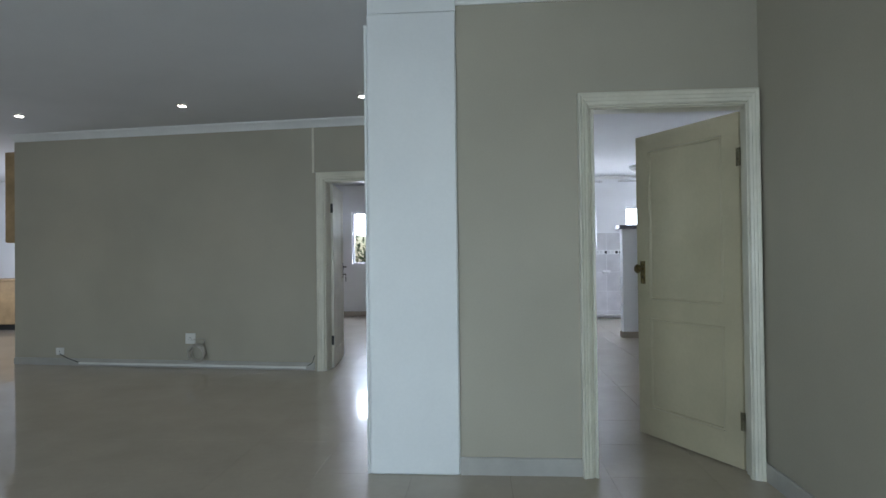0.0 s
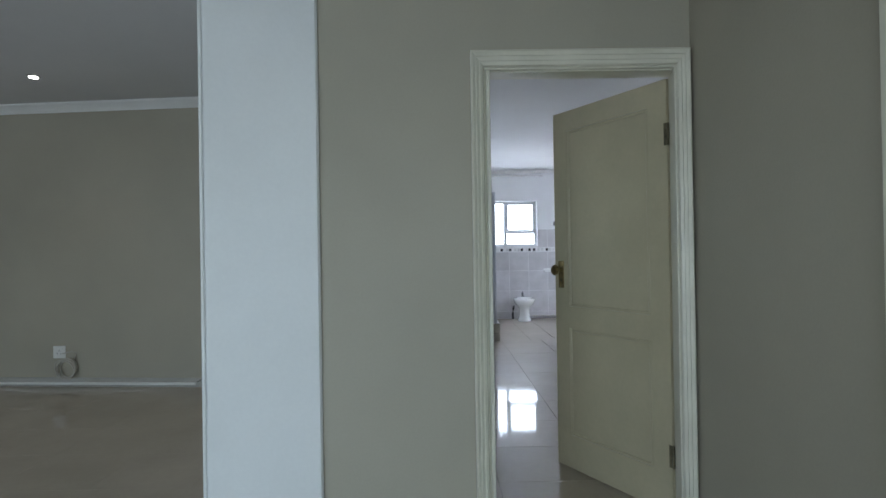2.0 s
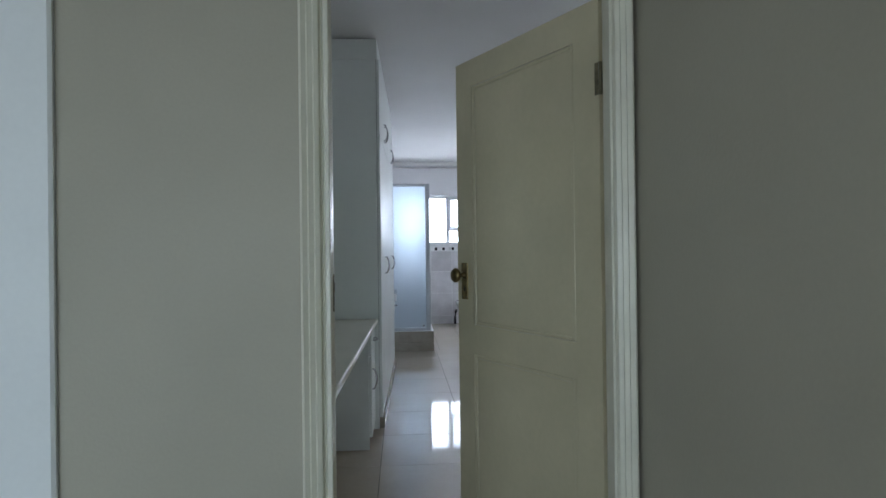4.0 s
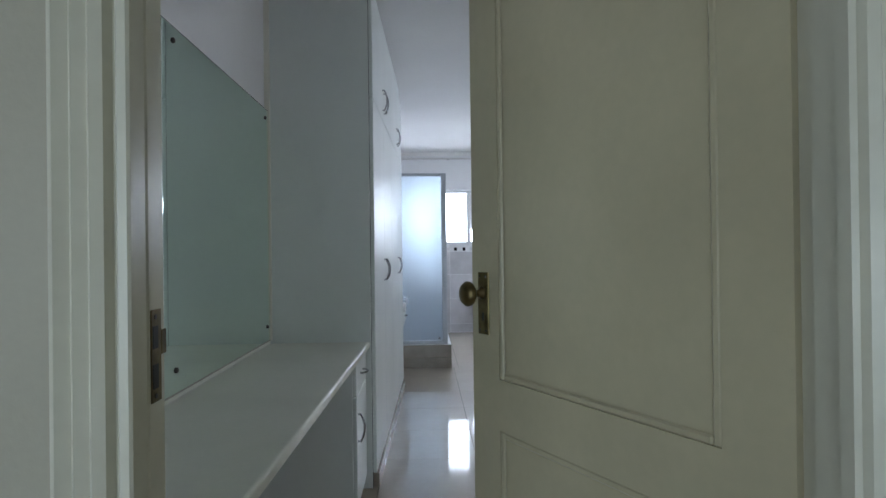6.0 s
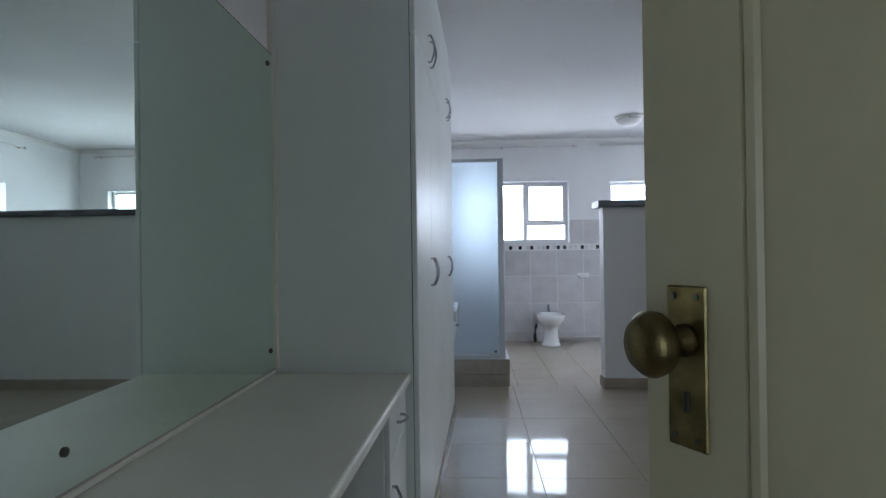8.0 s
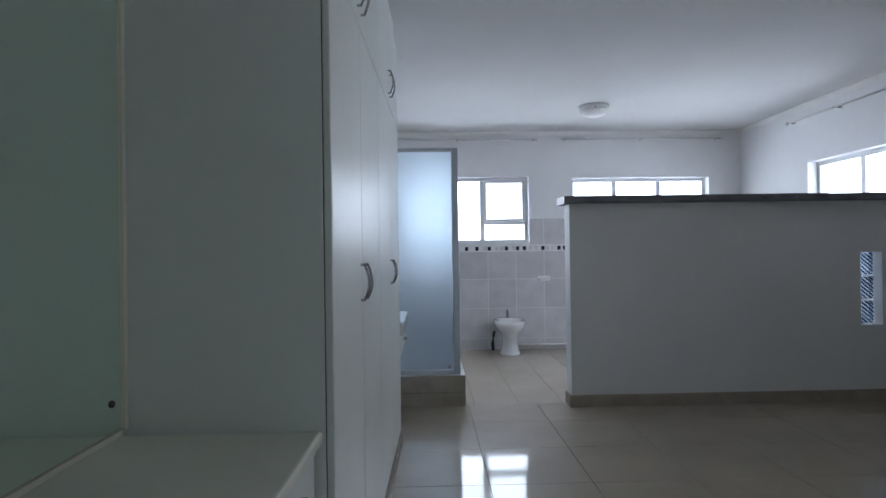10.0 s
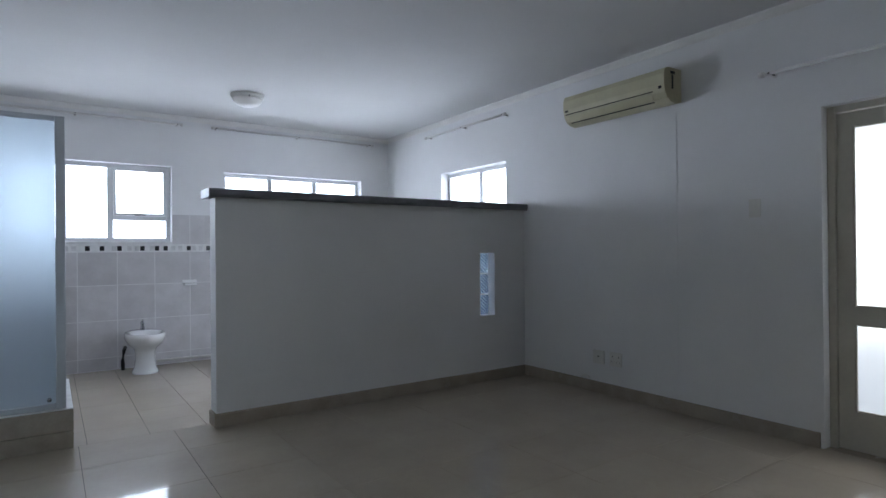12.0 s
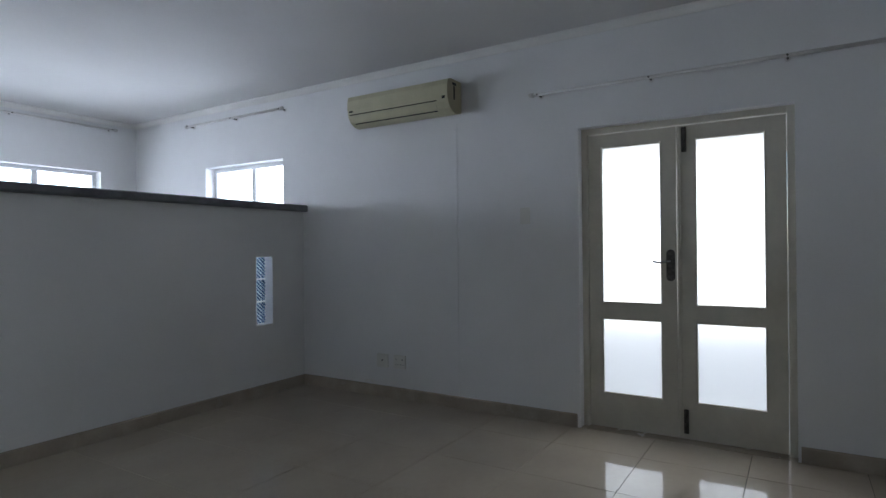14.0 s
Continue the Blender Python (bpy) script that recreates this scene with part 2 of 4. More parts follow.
H = 2.655           # bedroom ceiling
HL = 2.665          # living-room ceiling
XE = 4.17           # bedroom east wall
YN = 7.80           # bathroom back wall
XM = -0.50          # wall behind the mirror and wardrobe
D0, D1, DH = -0.065, 0.83, 2.03    # rough opening of the bedroom door
TH = 0.11           # thickness of the bedroom door wall

setting("wall_door", wall_mesh("y", 0, TH, -0.75, XE + 0.2, -0.02, HL + 0.1, [(D0, D1, -0.02, DH)]), M_GREY,
        "greige painted plaster wall with the bedroom doorway")
setting("wall_door_inner", wall_mesh("y", TH, TH + 0.004, XM, XE, -0.02, H + 0.02, [(D0, D1 + 0.02, -0.02, DH + 0.02)]), M_WHITE,
        "white painted plaster on the bedroom side of the door wall")
setting("wall_mirror", box(-1.245, XM, 0.002, YN, -0.02, HL + 0.1), M_WHITE, "white painted wall behind mirror and wardrobe")
setting("wall_north", wall_mesh("y", YN, YN + 0.22, XM - 0.2, XE + 0.2, -0.02, H + 0.1,
                                [(0.18, 1.53, 1.30, 2.108), (2.07, 3.775, 1.31, 2.085)]), M_WHITE,
        "white painted bathroom wall with two high windows")
setting("wall_east", wall_mesh("x", XE, XE + 0.22, TH, YN, -0.02, H + 0.1,
                               [(5.405, 6.54, 1.31, 2.06), (1.365, 2.60, -0.02, 2.0)]), M_WHITE,
        "white painted wall with glazed double doors and a window")
setting("wall_living_east", box(0.865, 1.05, -7, -0.001, -0.02, HL + 0.1), M_GREY, "greige painted plaster wall beside the doorway")
skewed(setting("wall_living_north", wall_mesh("y", 2.822, 2.97, -6.08, -1.2, -0.02, HL + 0.1, [(-2.30, -1.47, -0.02, 2.03)]), M_GREY,
        "greige painted plaster wall with an open door"))
setting("wall_living_south", wall_mesh("y", -5.6, -5.4, -11, 1.05, -0.02, HL + 0.1, [(-6.5, 0.7, 0.05, 2.3)]), M_GREY,
        "greige painted wall with wide window")
setting("wall_west", box(-11.2, -11, -7, 9, -0.02, HL + 0.1), M_WHITE, "white painted kitchen end wall")
setting("wall_room_north", wall_mesh("y", 8.4, 8.6, -11, -0.7, -0.02, HL + 0.1, [(-3.28, -2.43, 1.05, 2.12)]), M_WHITE,
        "white painted wall of the next room with a window")
setting("wall_room_west", box(-6.02, -5.87, 3.32, 8.4, -0.02, HL + 0.1), M_WHITE, "white painted partition beside the kitchen")
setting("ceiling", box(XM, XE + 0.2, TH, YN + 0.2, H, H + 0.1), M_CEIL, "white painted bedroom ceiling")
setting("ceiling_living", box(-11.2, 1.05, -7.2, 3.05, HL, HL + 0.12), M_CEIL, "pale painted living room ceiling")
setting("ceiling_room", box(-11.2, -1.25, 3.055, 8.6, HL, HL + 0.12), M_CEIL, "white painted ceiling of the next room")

# pillar at the end of the wall
pillar = thing("pillar", -1.0, -0.02, 0, "tall white painted square pillar at the wall end", "pillar")
part("shaft", turned(box(-1.245, -0.75, -0.022, 0.002, 0.0, 2.55, 0.008), pose(1.0, 0.02, 0)), M_PILLAR, pillar)
part("head", turned(sweep([(-1.235, 2.55), (-0.75, 2.55), (-0.752, 2.60), (-0.79, 2.66), (-0.85, HL), (-1.235, HL)], -0.0225, 0.002),
                    pose(1.0, 0.02, 0)), M_PILLAR, pillar)
part("edge_strip", turned(box(-1.262, -1.246, -0.02, 0.10, 0.0, 2.49, 0.004), pose(1.0, 0.02, 0)), M_PILLAR, pillar)

COVE = [(0, 0), (0.012, 0), (0.016, 0.014), (0.03, 0.03), (0.055, 0.05), (0.075, 0.062), (0.078, 0.08), (0, 0.08)]


def cornice(x0, y0, x1, y1, z, k=1.0):
    """A cove moulding from one point to another, with the wall on the left of the way."""
    run = Vector((x1 - x0, y1 - y0, 0))
    bm = sweep([(px * k, pz * k) for px, pz in COVE], 0, run.length)
    ang = math.degrees(math.atan2(run.y, run.x)) - 90
    turned(bm, pose(x0, y0, z - 0.08 * k, 0, 0, ang))
    return setting("cornice", bm, M_CORNICE, "white cove cornice")


cornice(-0.75, -0.001, 0.865, -0.001, HL)
cornice(0.864, 0, 0.864, -7, HL)
skewed(cornice(-6.08, 2.821, -1.2, 2.821, HL))
cornice(XE - 0.001, YN, XE - 0.001, TH, H, 0.6)
cornice(XM, YN - 0.001, XE, YN - 0.001, H, 0.6)

SK = [(0, 0), (0.014, 0), (0.014, 0.082), (0.010, 0.09), (0, 0.09)]


def skirting(x0, y0, x1, y1, mat=M_SKIRT, h=1.0):
    run = Vector((x1 - x0, y1 - y0, 0))
    bm = sweep([(px, pz * h) for px, pz in SK], 0, run.length)
    turned(bm, pose(x0, y0, 0, 0, 0, math.degrees(math.atan2(run.y, run.x)) - 90))
    return setting("baseboard", bm, mat, "low skirting along the foot of the wall")


skirting(1.357, 5.149, XE, 5.149)
skirting(XE - 0.001, 5.15, XE - 0.001, 2.62)
skirting(XE - 0.001, 1.35, XE - 0.001, TH)
skirting(1.371, 5.30, 1.371, 5.136)
skirting(-0.75, -0.001, -0.075, -0.001, M_SKIRT2, 1.05)
skirting(0.864, -0.03, 0.864, -7, M_SKIRT2, 1.05)
skewed(skirting(-6.08, 2.821, -2.41, 2.821, M_SKIRT2, 0.9))
skirting(-5.6, 8.399, -1.25, 8.399)

# ---------------------------------------------------------------- half-height partition
partition = thing("partition_wall", 2.7, 5.22, 0, "white half-height wall with dark coping and glass blocks", "partition")
inv = pose(-2.7, -5.22, 0)
part("wall_body", turned(wall_mesh("y", 5.15, 5.30, 1.372, XE, 0, 1.55, [(3.635, 3.805, 0.588, 1.153)]), inv), M_WHITE, partition)
cap = sweep([(-0.055, 0.015), (-0.045, 0), (0.195, 0), (0.205, 0.015), (0.205, 0.05), (0.198, 0.058), (-0.048, 0.058), (-0.055, 0.05)], 0, XE - 1.322)
part("coping", turned(cap, inv @ pose(1.322, 5.15, 1.55, 0, 0, -90) @ Matrix.Diagonal((-1, 1, 1, 1))), M_CAP, partition, "dark slate coping")
for i in range(3):
    z = 0.587 + i * 0.19
    block = part("glass_block", turned(box(3.622, 3.783, 5.215, 5.285, z + 0.004, z + 0.182, 0.008, 2), inv), M_BLOCK, partition, "patterned clear glass block")
    ribs = bmesh.new()
    for k in range(11):
        rb = box(-0.10, 0.10, -0.003, 0.002, -0.0055, 0.0055)
        off = -0.12 + k * 0.024
        turned(rb, pose(3.7025, 5.213, z + 0.093) @ pose(0, 0, 0, 0, 40, 0) @ pose(0, 0, off))
        bmesh.ops.bisect_plane(rb, geom=rb.verts[:] + rb.edges[:] + rb.faces[:], plane_co=(3.626, 0, 0), plane_no=(-1, 0, 0), clear_outer=True)
        bmesh.ops.bisect_plane(rb, geom=rb.verts[:] + rb.edges[:] + rb.faces[:], plane_co=(3.78, 0, 0), plane_no=(1, 0, 0), clear_outer=True)
        bmesh.ops.bisect_plane(rb, geom=rb.verts[:] + rb.edges[:] + rb.faces[:], plane_co=(0, 0, z + 0.008), plane_no=(0, 0, -1), clear_outer=True)
        bmesh.ops.bisect_plane(rb, geom=rb.verts[:] + rb.edges[:] + rb.faces[:], plane_co=(0, 0, z + 0.178), plane_no=(0, 0, 1), clear_outer=True)
        tmp = bpy.data.meshes.new("tmp")
        rb.to_mesh(tmp)
        rb.free()
        ribs.from_mesh(tmp)
        bpy.data.meshes.remove(tmp)
    block.visible_shadow = False
    part("ribs", turned(ribs, inv), M_RIB, block)

for z in (0.7735, 0.9635):
    part("joint", turned(box(3.616, 3.789, 5.212, 5.287, z - 0.0035, z + 0.0035), inv), M_BGROUT, partition)

# ---------------------------------------------------------------- bedroom door frame and leaf
frame_1 = thing("door_frame", 0.4, 0, 0, "cream painted moulded timber door frame", "door frame")
inv = pose(-0.4, 0, 0)
ARCH = [(0, 0), (0, 0.022), (0.007, 0.027), (0.011, 0.021), (0.016, 0.034), (0.030, 0.040), (0.035, 0.036), (0.050, 0.044), (0.055, 0.040), (0.070, 0.049), (0.078, 0.045), (0.078, 0)]   # inner edge, outwards


def architrave(xa, xb, top, y, side=-1, w=1.0, wl=1.0, wr=1.0):
    """Three lengths of moulding round an opening in a wall across y."""
    out = []
    for kind in ("l", "r", "t"):
        prof = [(u * w, v) for u, v in ARCH]
        bm = bmesh.new()
        rows = []
        for e in (0, 1):
            row = []
            for u, v in prof:
                if kind == "l":
                    p = (xa - u * wl, y + side * v, 0 if e == 0 else top + u)
                elif kind == "r":
                    p = (xb + u * wr, y + side * v, 0 if e == 0 else top + u)
                else:
                    p = ((xa - u * wl) if e == 0 else (xb + u * wr), y + side * v, top + u)
                row.append(bm.verts.new(p))
            rows.append(row)
        k = len(prof)
        for i in range(k):
            bm.faces.new((rows[0][i], rows[0][(i + 1) % k], rows[1][(i + 1) % k], rows[1][i]))
        bm.faces.new(rows[0])
        bm.faces.new(rows[1][::-1])
        bmesh.ops.recalc_face_normals(bm, faces=bm.faces)
        out.append(bm)
    return out


for bm in architrave(-0.026, 0.787, 1.988, 0.0, wl=0.83, wr=0.80):
    part("architrave", turned(bm, inv), M_TRIM, frame_1)
part("jamb", turned(box(-0.0255, -0.010, -0.038, -0.0005, 0, 1.982, 0.003), inv), M_TRIM, frame_1)
part("jamb", turned(box(-0.06, -0.010, 0.0, 0.042, 0, 1.982, 0.003), inv), M_TRIM, frame_1)
part("rebate", turned(box(-0.06, -0.034, 0.0425, 0.062, 0, 1.982, 0.002), inv), M_TRIM, frame_1)
part("jamb", turned(box(0.797, 0.83, 0.0, 0.06, 0, 1.982, 0.003), inv), M_TRIM, frame_1)
part("rebate", turned(box(0.812, 0.83, 0.06, TH + 0.006, 0, 1.982, 0.002), inv), M_TRIM, frame_1)
part("head", turned(box(-0.06, 0.83, 0.0, TH, 1.984, 2.03, 0.002), inv), M_TRIM, frame_1)
sp = part("strike_plate", turned(box(-0.0098, -0.0082, 0.004, 0.029, 1.030, 1.137, 0.001), inv), M_BRASS, frame_1, "worn brass strike plate")
part("lip", turned(box(-0.0099, -0.0080, 0.0292, 0.0415, 1.083, 1.112, 0.0008), inv), M_BRASS, sp)
for z0, z1 in ((1.092, 1.118), (1.046, 1.074)):
    part("latch_hole", turned(box(-0.0084, -0.0076, 0.007, 0.020, z0, z1), inv), M_DARK, sp)
for z in (1.0375, 1.1285):
    part("screw", turned(lathe([(0.003, 0), (0.003, 0.001)], 8, "x"), inv @ pose(-0.0083, 0.014, z)), M_STEEL, sp)



def panel_leaf(w, h, th, mat, parent_thing):
    """A two-panel door leaf in the x-z plane, hinged at x = 0, running to x = w, with recessed panels and mouldings."""
    st, top, mid0, mid1, bot = 0.108, 0.11, 0.778, 0.898, 0.19
    leaf = part("leaf", wall_mesh("y", -th / 2, th / 2, 0, w, 0.008, h, [(st, w - st, bot, mid0), (st, w - st, mid1, h - top)]), mat, parent_thing)
    for z0, z1 in ((bot, mid0), (mid1, h - top)):
        pan = box(st, w - st, -0.013, 0.013, z0, z1)
        part("panel", pan, mat, leaf)
        for s in (-1, 1):
            y = s * (th / 2)
            m = bmesh.new()
            for xa, xb, za, zb in ((st, st + 0.016, z0, z1), (w - st - 0.016, w - st, z0, z1),
                                   (st + 0.016, w - st - 0.016, z0, z0 + 0.016), (st + 0.016, w - st - 0.016, z1 - 0.016, z1)):
                rbox(m, xa, xb, min(y * 0.6, y * 0.99), max(y * 0.6, y * 0.99), za, zb, 0.005)
            part("moulding", m, mat, leaf)
    return leaf


ANG = math.degrees(math.atan2(0.678, -0.376))
door_1 = thing("door", 0.815, 0.105, 0, "cream painted two-panel timber door standing ajar", "door", rz=ANG)
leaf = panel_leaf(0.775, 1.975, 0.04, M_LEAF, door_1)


def knob_set(parent, x, z, side, mat):
    """A long back plate with a keyhole and a turned oval knob."""
    y = side * 0.021
    plate = part("lock_plate", box(x - 0.022, x + 0.022, min(y, y + side * 0.004), max(y, y + side * 0.004), z - 0.10, z + 0.05, 0.0015), mat, parent, "aged brass lock plate")
    for dz in (-0.09, 0.04):
        for dx in (-0.013, 0.013):
            part("screw", turned(lathe([(0.003, 0), (0.003, 0.002)], 8, "y"), pose(x + dx, y + side * 0.0045, z + dz)), M_STEEL, plate)
    part("keyhole", turned(box(-0.003, 0.003, -0.001, 0.001, -0.012, 0.008, 0.0008), pose(x, y + side * 0.0045, z - 0.055)), M_DARK, plate)
    kn = lathe([(0.014, 0), (0.014, 0.006), (0.008, 0.010), (0.008, 0.026), (0.02, 0.031), (0.027, 0.038), (0.028, 0.046), (0.022, 0.055), (0.008, 0.059)], 20, "y")
    turned(kn, pose(x, y + side * 0.004, z) @ Matrix.Diagonal((1, side, 1.08, 1)))
    part("knob", kn, mat, parent, "aged brass oval door knob", smooth=True)


knob_set(door_1, 0.775 - 0.052, 1.098, 1, M_BRASS)
knob_set(door_1, 0.775 - 0.052, 1.098, -1, M_BRASS)
for z in (0.22, 1.675):
    part("hinge", turned(lathe([(0.006, 0), (0.006, 0.10)], 10), pose(-0.006, 0.02, z)), M_HINGE, door_1, "brass butt hinge", smooth=True)
    part("hinge_leaf", box(0.0, 0.016, 0.0202, 0.0222, z, z + 0.10), M_HINGE, door_1)

# ---------------------------------------------------------------- windows
def window(name, axis, a, u0, u1, z0, z1, mullions, rails, label):
    """An aluminium window: outer frame, mullions, rails as (u0, u1, z) and a pane in each light. a: the plane of the frame's room side."""
    w = thing(name, 0, 0, 0, label, "window")
    w["kind"] = "structure"

    def put(ua, ub, za, zb, da, db, bev=0.004):
        return box(ua, ub, a + da, a + db, za, zb, bev) if axis == "y" else box(a + da, a + db, ua, ub, za, zb, bev)

    f = 0.042
    part("window_frame", put(u0, u1, z0, z0 + f, 0, 0.05), M_ALU, w)
    part("window_frame", put(u0, u1, z1 - f, z1, 0, 0.05), M_ALU, w)
    part("window_frame", put(u0, u0 + f, z0 + f, z1 - f, 0, 0.05), M_ALU, w)
    part("window_frame", put(u1 - f, u1, z0 + f, z1 - f, 0, 0.05), M_ALU, w)
    for m in mullions:
        part("mullion", put(m - 0.028, m + 0.028, z0 + f, z1 - f, 0.001, 0.05), M_ALU, w)
    edges = [u0 + f, *[x for m in mullions for x in (m - 0.028, m + 0.028)], u1 - f]
    for i in range(0, len(edges), 2):
        ua, ub = edges[i], edges[i + 1]
        zs = [z0 + f]
        for ra, rb, rz in rails:
            if ra < (ua + ub) / 2 < rb:
                part("rail", put(ua, ub, rz - 0.025, rz + 0.025, 0.001, 0.05), M_ALU, w)
                part("stay", put((ua + ub) / 2 - 0.05, (ua + ub) / 2 + 0.05, rz + 0.026, rz + 0.04, -0.012, 0.0, 0.003), M_STEEL, w, "dark window stay")
                zs += [rz - 0.025, rz + 0.025]
        zs.append(z1 - f)
        for j in range(0, len(zs), 2):
            g = part("pane", put(ua + 0.0005, ub - 0.0005, zs[j] + 0.0005, zs[j + 1] - 0.0005, 0.022, 0.027, 0), M_GLASS, w)
            g.visible_shadow = False
    return w


w = window("window_1", "y", YN + 0.10, 0.18, 1.53, 1.30, 2.108, [0.56, 0.965], [(0.97, 1.53, 1.55)], "white aluminium window with obscure glass")
for ua, ub, za, zb in ((0.994, 1.02, 1.576, 2.065), (1.461, 1.487, 1.576, 2.065), (1.02, 1.461, 1.576, 1.60), (1.02, 1.461, 2.041, 2.065)):
    part("sash", box(ua, ub, YN + 0.092, YN + 0.118, za, zb, 0.003), M_ALU, w)
part("window_sill", box(0.18, 1.53, YN - 0.012, YN + 0.10, 1.284, 1.302, 0.003), M_BGROUT, w)
window("window_2", "y", YN + 0.10, 2.07, 3.775, 1.31, 2.085, [2.62, 3.18], [], "wide white aluminium bathroom window")
window("window_3", "x", XE + 0.10, 5.405, 6.54, 1.31, 2.06, [5.93], [], "white aluminium window in the side wall")
window("window_4", "y", 8.45, -3.28, -2.43, 1.05, 2.12, [-2.85], [(-2.85, -2.43, 1.55)], "white aluminium window of the next room")
window("window_5", "y", -5.5, -6.5, 0.7, 0.05, 2.3, [-4.7, -2.9, -1.1], [], "wide living room window")

# ---------------------------------------------------------------- glazed double doors
dd = thing("double_door", XE + 0.11, 1.98, 0, "ivory painted glazed double doors with frosted panes, closed", "door")
inv = pose(-(XE + 0.11), -1.98, 0)
XD = XE + 0.085
for y0, y1 in ((1.3652, 1.405), (2.56, 2.5998)):
    part("jamb", turned(box(XD - 0.015, XE + 0.2, y0, y1, 0, 1.9998, 0.003), inv), M_DDOOR, dd)
part("head", turned(box(XD - 0.015, XE + 0.2, 1.405, 2.56, 1.96, 1.9998, 0.003), inv), M_DDOOR, dd)
for y0, y1, p0, p1 in ((2.002, 2.557, 2.090, 2.476), (1.408, 1.997, 1.510, 1.895)):
    holes = [(p0, p1, 0.228, 0.732), (p0, p1, 0.832, 1.872)]
    lf = part("leaf", turned(wall_mesh("x", XD + 0.005, XD + 0.045, y0, y1, 0.006, 1.955, holes), inv), M_DDOOR, dd)
    for h in holes:
        g = part("pane", turned(box(XD + 0.022, XD + 0.028, h[0], h[1], h[2], h[3]), inv), M_FROST, lf, "frosted glass pane")
        g.visible_shadow = False
        bead = bmesh.new()
        for ya, yb, za, zb in ((h[0], h[0] + 0.01, h[2], h[3]), (h[1] - 0.01, h[1], h[2], h[3]),
                               (h[0] + 0.01, h[1] - 0.01, h[2], h[2] + 0.01), (h[0] + 0.01, h[1] - 0.01, h[3] - 0.01, h[3])):
            rbox(bead, XD + 0.008, XD + 0.021, ya, yb, za, zb, 0.003)
        part("bead", turned(bead, inv), M_DDOOR, lf)
part("threshold", turned(box(XE + 0.002, XE + 0.2, 1.405, 2.56, -0.02, 0.004, 0.002), inv), M_SKIRT, dd)
part("cover_strip", turned(box(XD - 0.004, XD + 0.005, 1.975, 1.996, 0.012, 1.955, 0.003), inv), M_DDOOR, dd)
pill = [(2.037 + 0.026 * math.cos(a), (1.159 if k < 9 else 1.011) + 0.026 * math.sin(a)) for k, a in enumerate([math.pi * i / 8 for i in range(9)] + [math.pi + math.pi * i / 8 for i in range(9)])]
pl = turned(sweep(pill, XD - 0.004, XD + 0.0045), Matrix(((0, 1, 0, 0), (1, 0, 0, 0), (0, 0, 1, 0), (0, 0, 0, 1))))
bmesh.ops.recalc_face_normals(pl, faces=pl.faces)
plate = part("lock_plate", turned(pl, inv), M_STEEL, dd, "dark steel handle plate")
part("lever", turned(tube([(XD - 0.003, 2.036, 1.112), (XD - 0.045, 2.036, 1.112), (XD - 0.05, 2.06, 1.109), (XD - 0.05, 2.10, 1.103), (XD - 0.05, 2.135, 1.111)], 0.007), inv), M_CHROME, plate, smooth=True)
for z0, z1 in ((0.04, 0.19), (1.79, 1.945)):
    bolt = part("bolt", turned(box(XD - 0.008, XD + 0.005, 1.94, 1.968, z0, z1, 0.003), inv), M_STEEL, dd, "dark steel flush bolt")
    part("bolt_rod", turned(lathe([(0.005, 0), (0.005, 0.13)], 8), inv @ pose(XD - 0.012, 1.954, z0 + 0.01)), M_STEEL, bolt)
    part("bolt_knob", turned(lathe([(0.006, 0), (0.006, -0.014), (0.004, -0.017)], 8, "x"), inv @ pose(XD - 0.012, 1.954, (z0 + z1) / 2)), M_STEEL, bolt, smooth=True)

# ---------------------------------------------------------------- wardrobe
wr = thing("wardrobe", 0.048, 2.265, 0, "tall white laminate built-in wardrobe with arched chrome handles", "wardrobe", rz=-1.5)
WL = 2.16
part("side_panel", box(-0.54, -0.0222, 0.0, 0.018, 0.0, 2.50, 0.001), M_LAM, wr)
part("shadow_gap", box(-0.0219, -0.0203, 0.003, 0.018, 0.0, 2.50), M_EDGE, wr)
part("scribe_strip", box(-0.552, -0.522, -0.016, -0.0005, 0.76, 2.50, 0.002), M_LAM2, wr)
part("carcass", box(-0.54, -0.022, 0.02, WL - 0.02, 0.075, 2.50), M_EDGE, wr)
part("end_panel", box(-0.54, -0.004, WL - 0.018, WL, 0.0, 2.50, 0.002), M_LAM, wr)
part("plinth", box(-0.54, 0.012, 0.02, WL - 0.02, 0.0, 0.07, 0.003), M_SKIRT, wr, "tiled plinth")
part("filler", box(-0.54, -0.015, 0.0, WL, 2.504, 2.638), M_LAM, wr)


def arch_handle(x, y, z, length=0.12):
    return tube([(x, y, z - length / 2), (x + 0.012, y, z - length / 2), (x + 0.022, y, z - length / 3.2), (x + 0.028, y, z - length / 8), (x + 0.028, y, z + length / 8),
                 (x + 0.022, y, z + length / 3.2), (x + 0.012, y, z + length / 2), (x, y, z + length / 2)], 0.005, 8)


DW = WL / 4
for i in range(4):
    y0, y1 = i * DW + 0.002, (i + 1) * DW - 0.002
    hy = y1 - 0.038 if i % 2 == 0 else y0 + 0.038
    for z0, z1, hz in ((0.078, 1.985, 1.095), (1.992, 2.50, 2.105)):
        d = part("door", box(-0.02, 0.0, y0, y1, z0, z1, 0.004, 2), M_LAM, wr)
        part("handle", arch_handle(0.0, hy, hz), M_CHROME, d, "arched chrome handle", smooth=True)

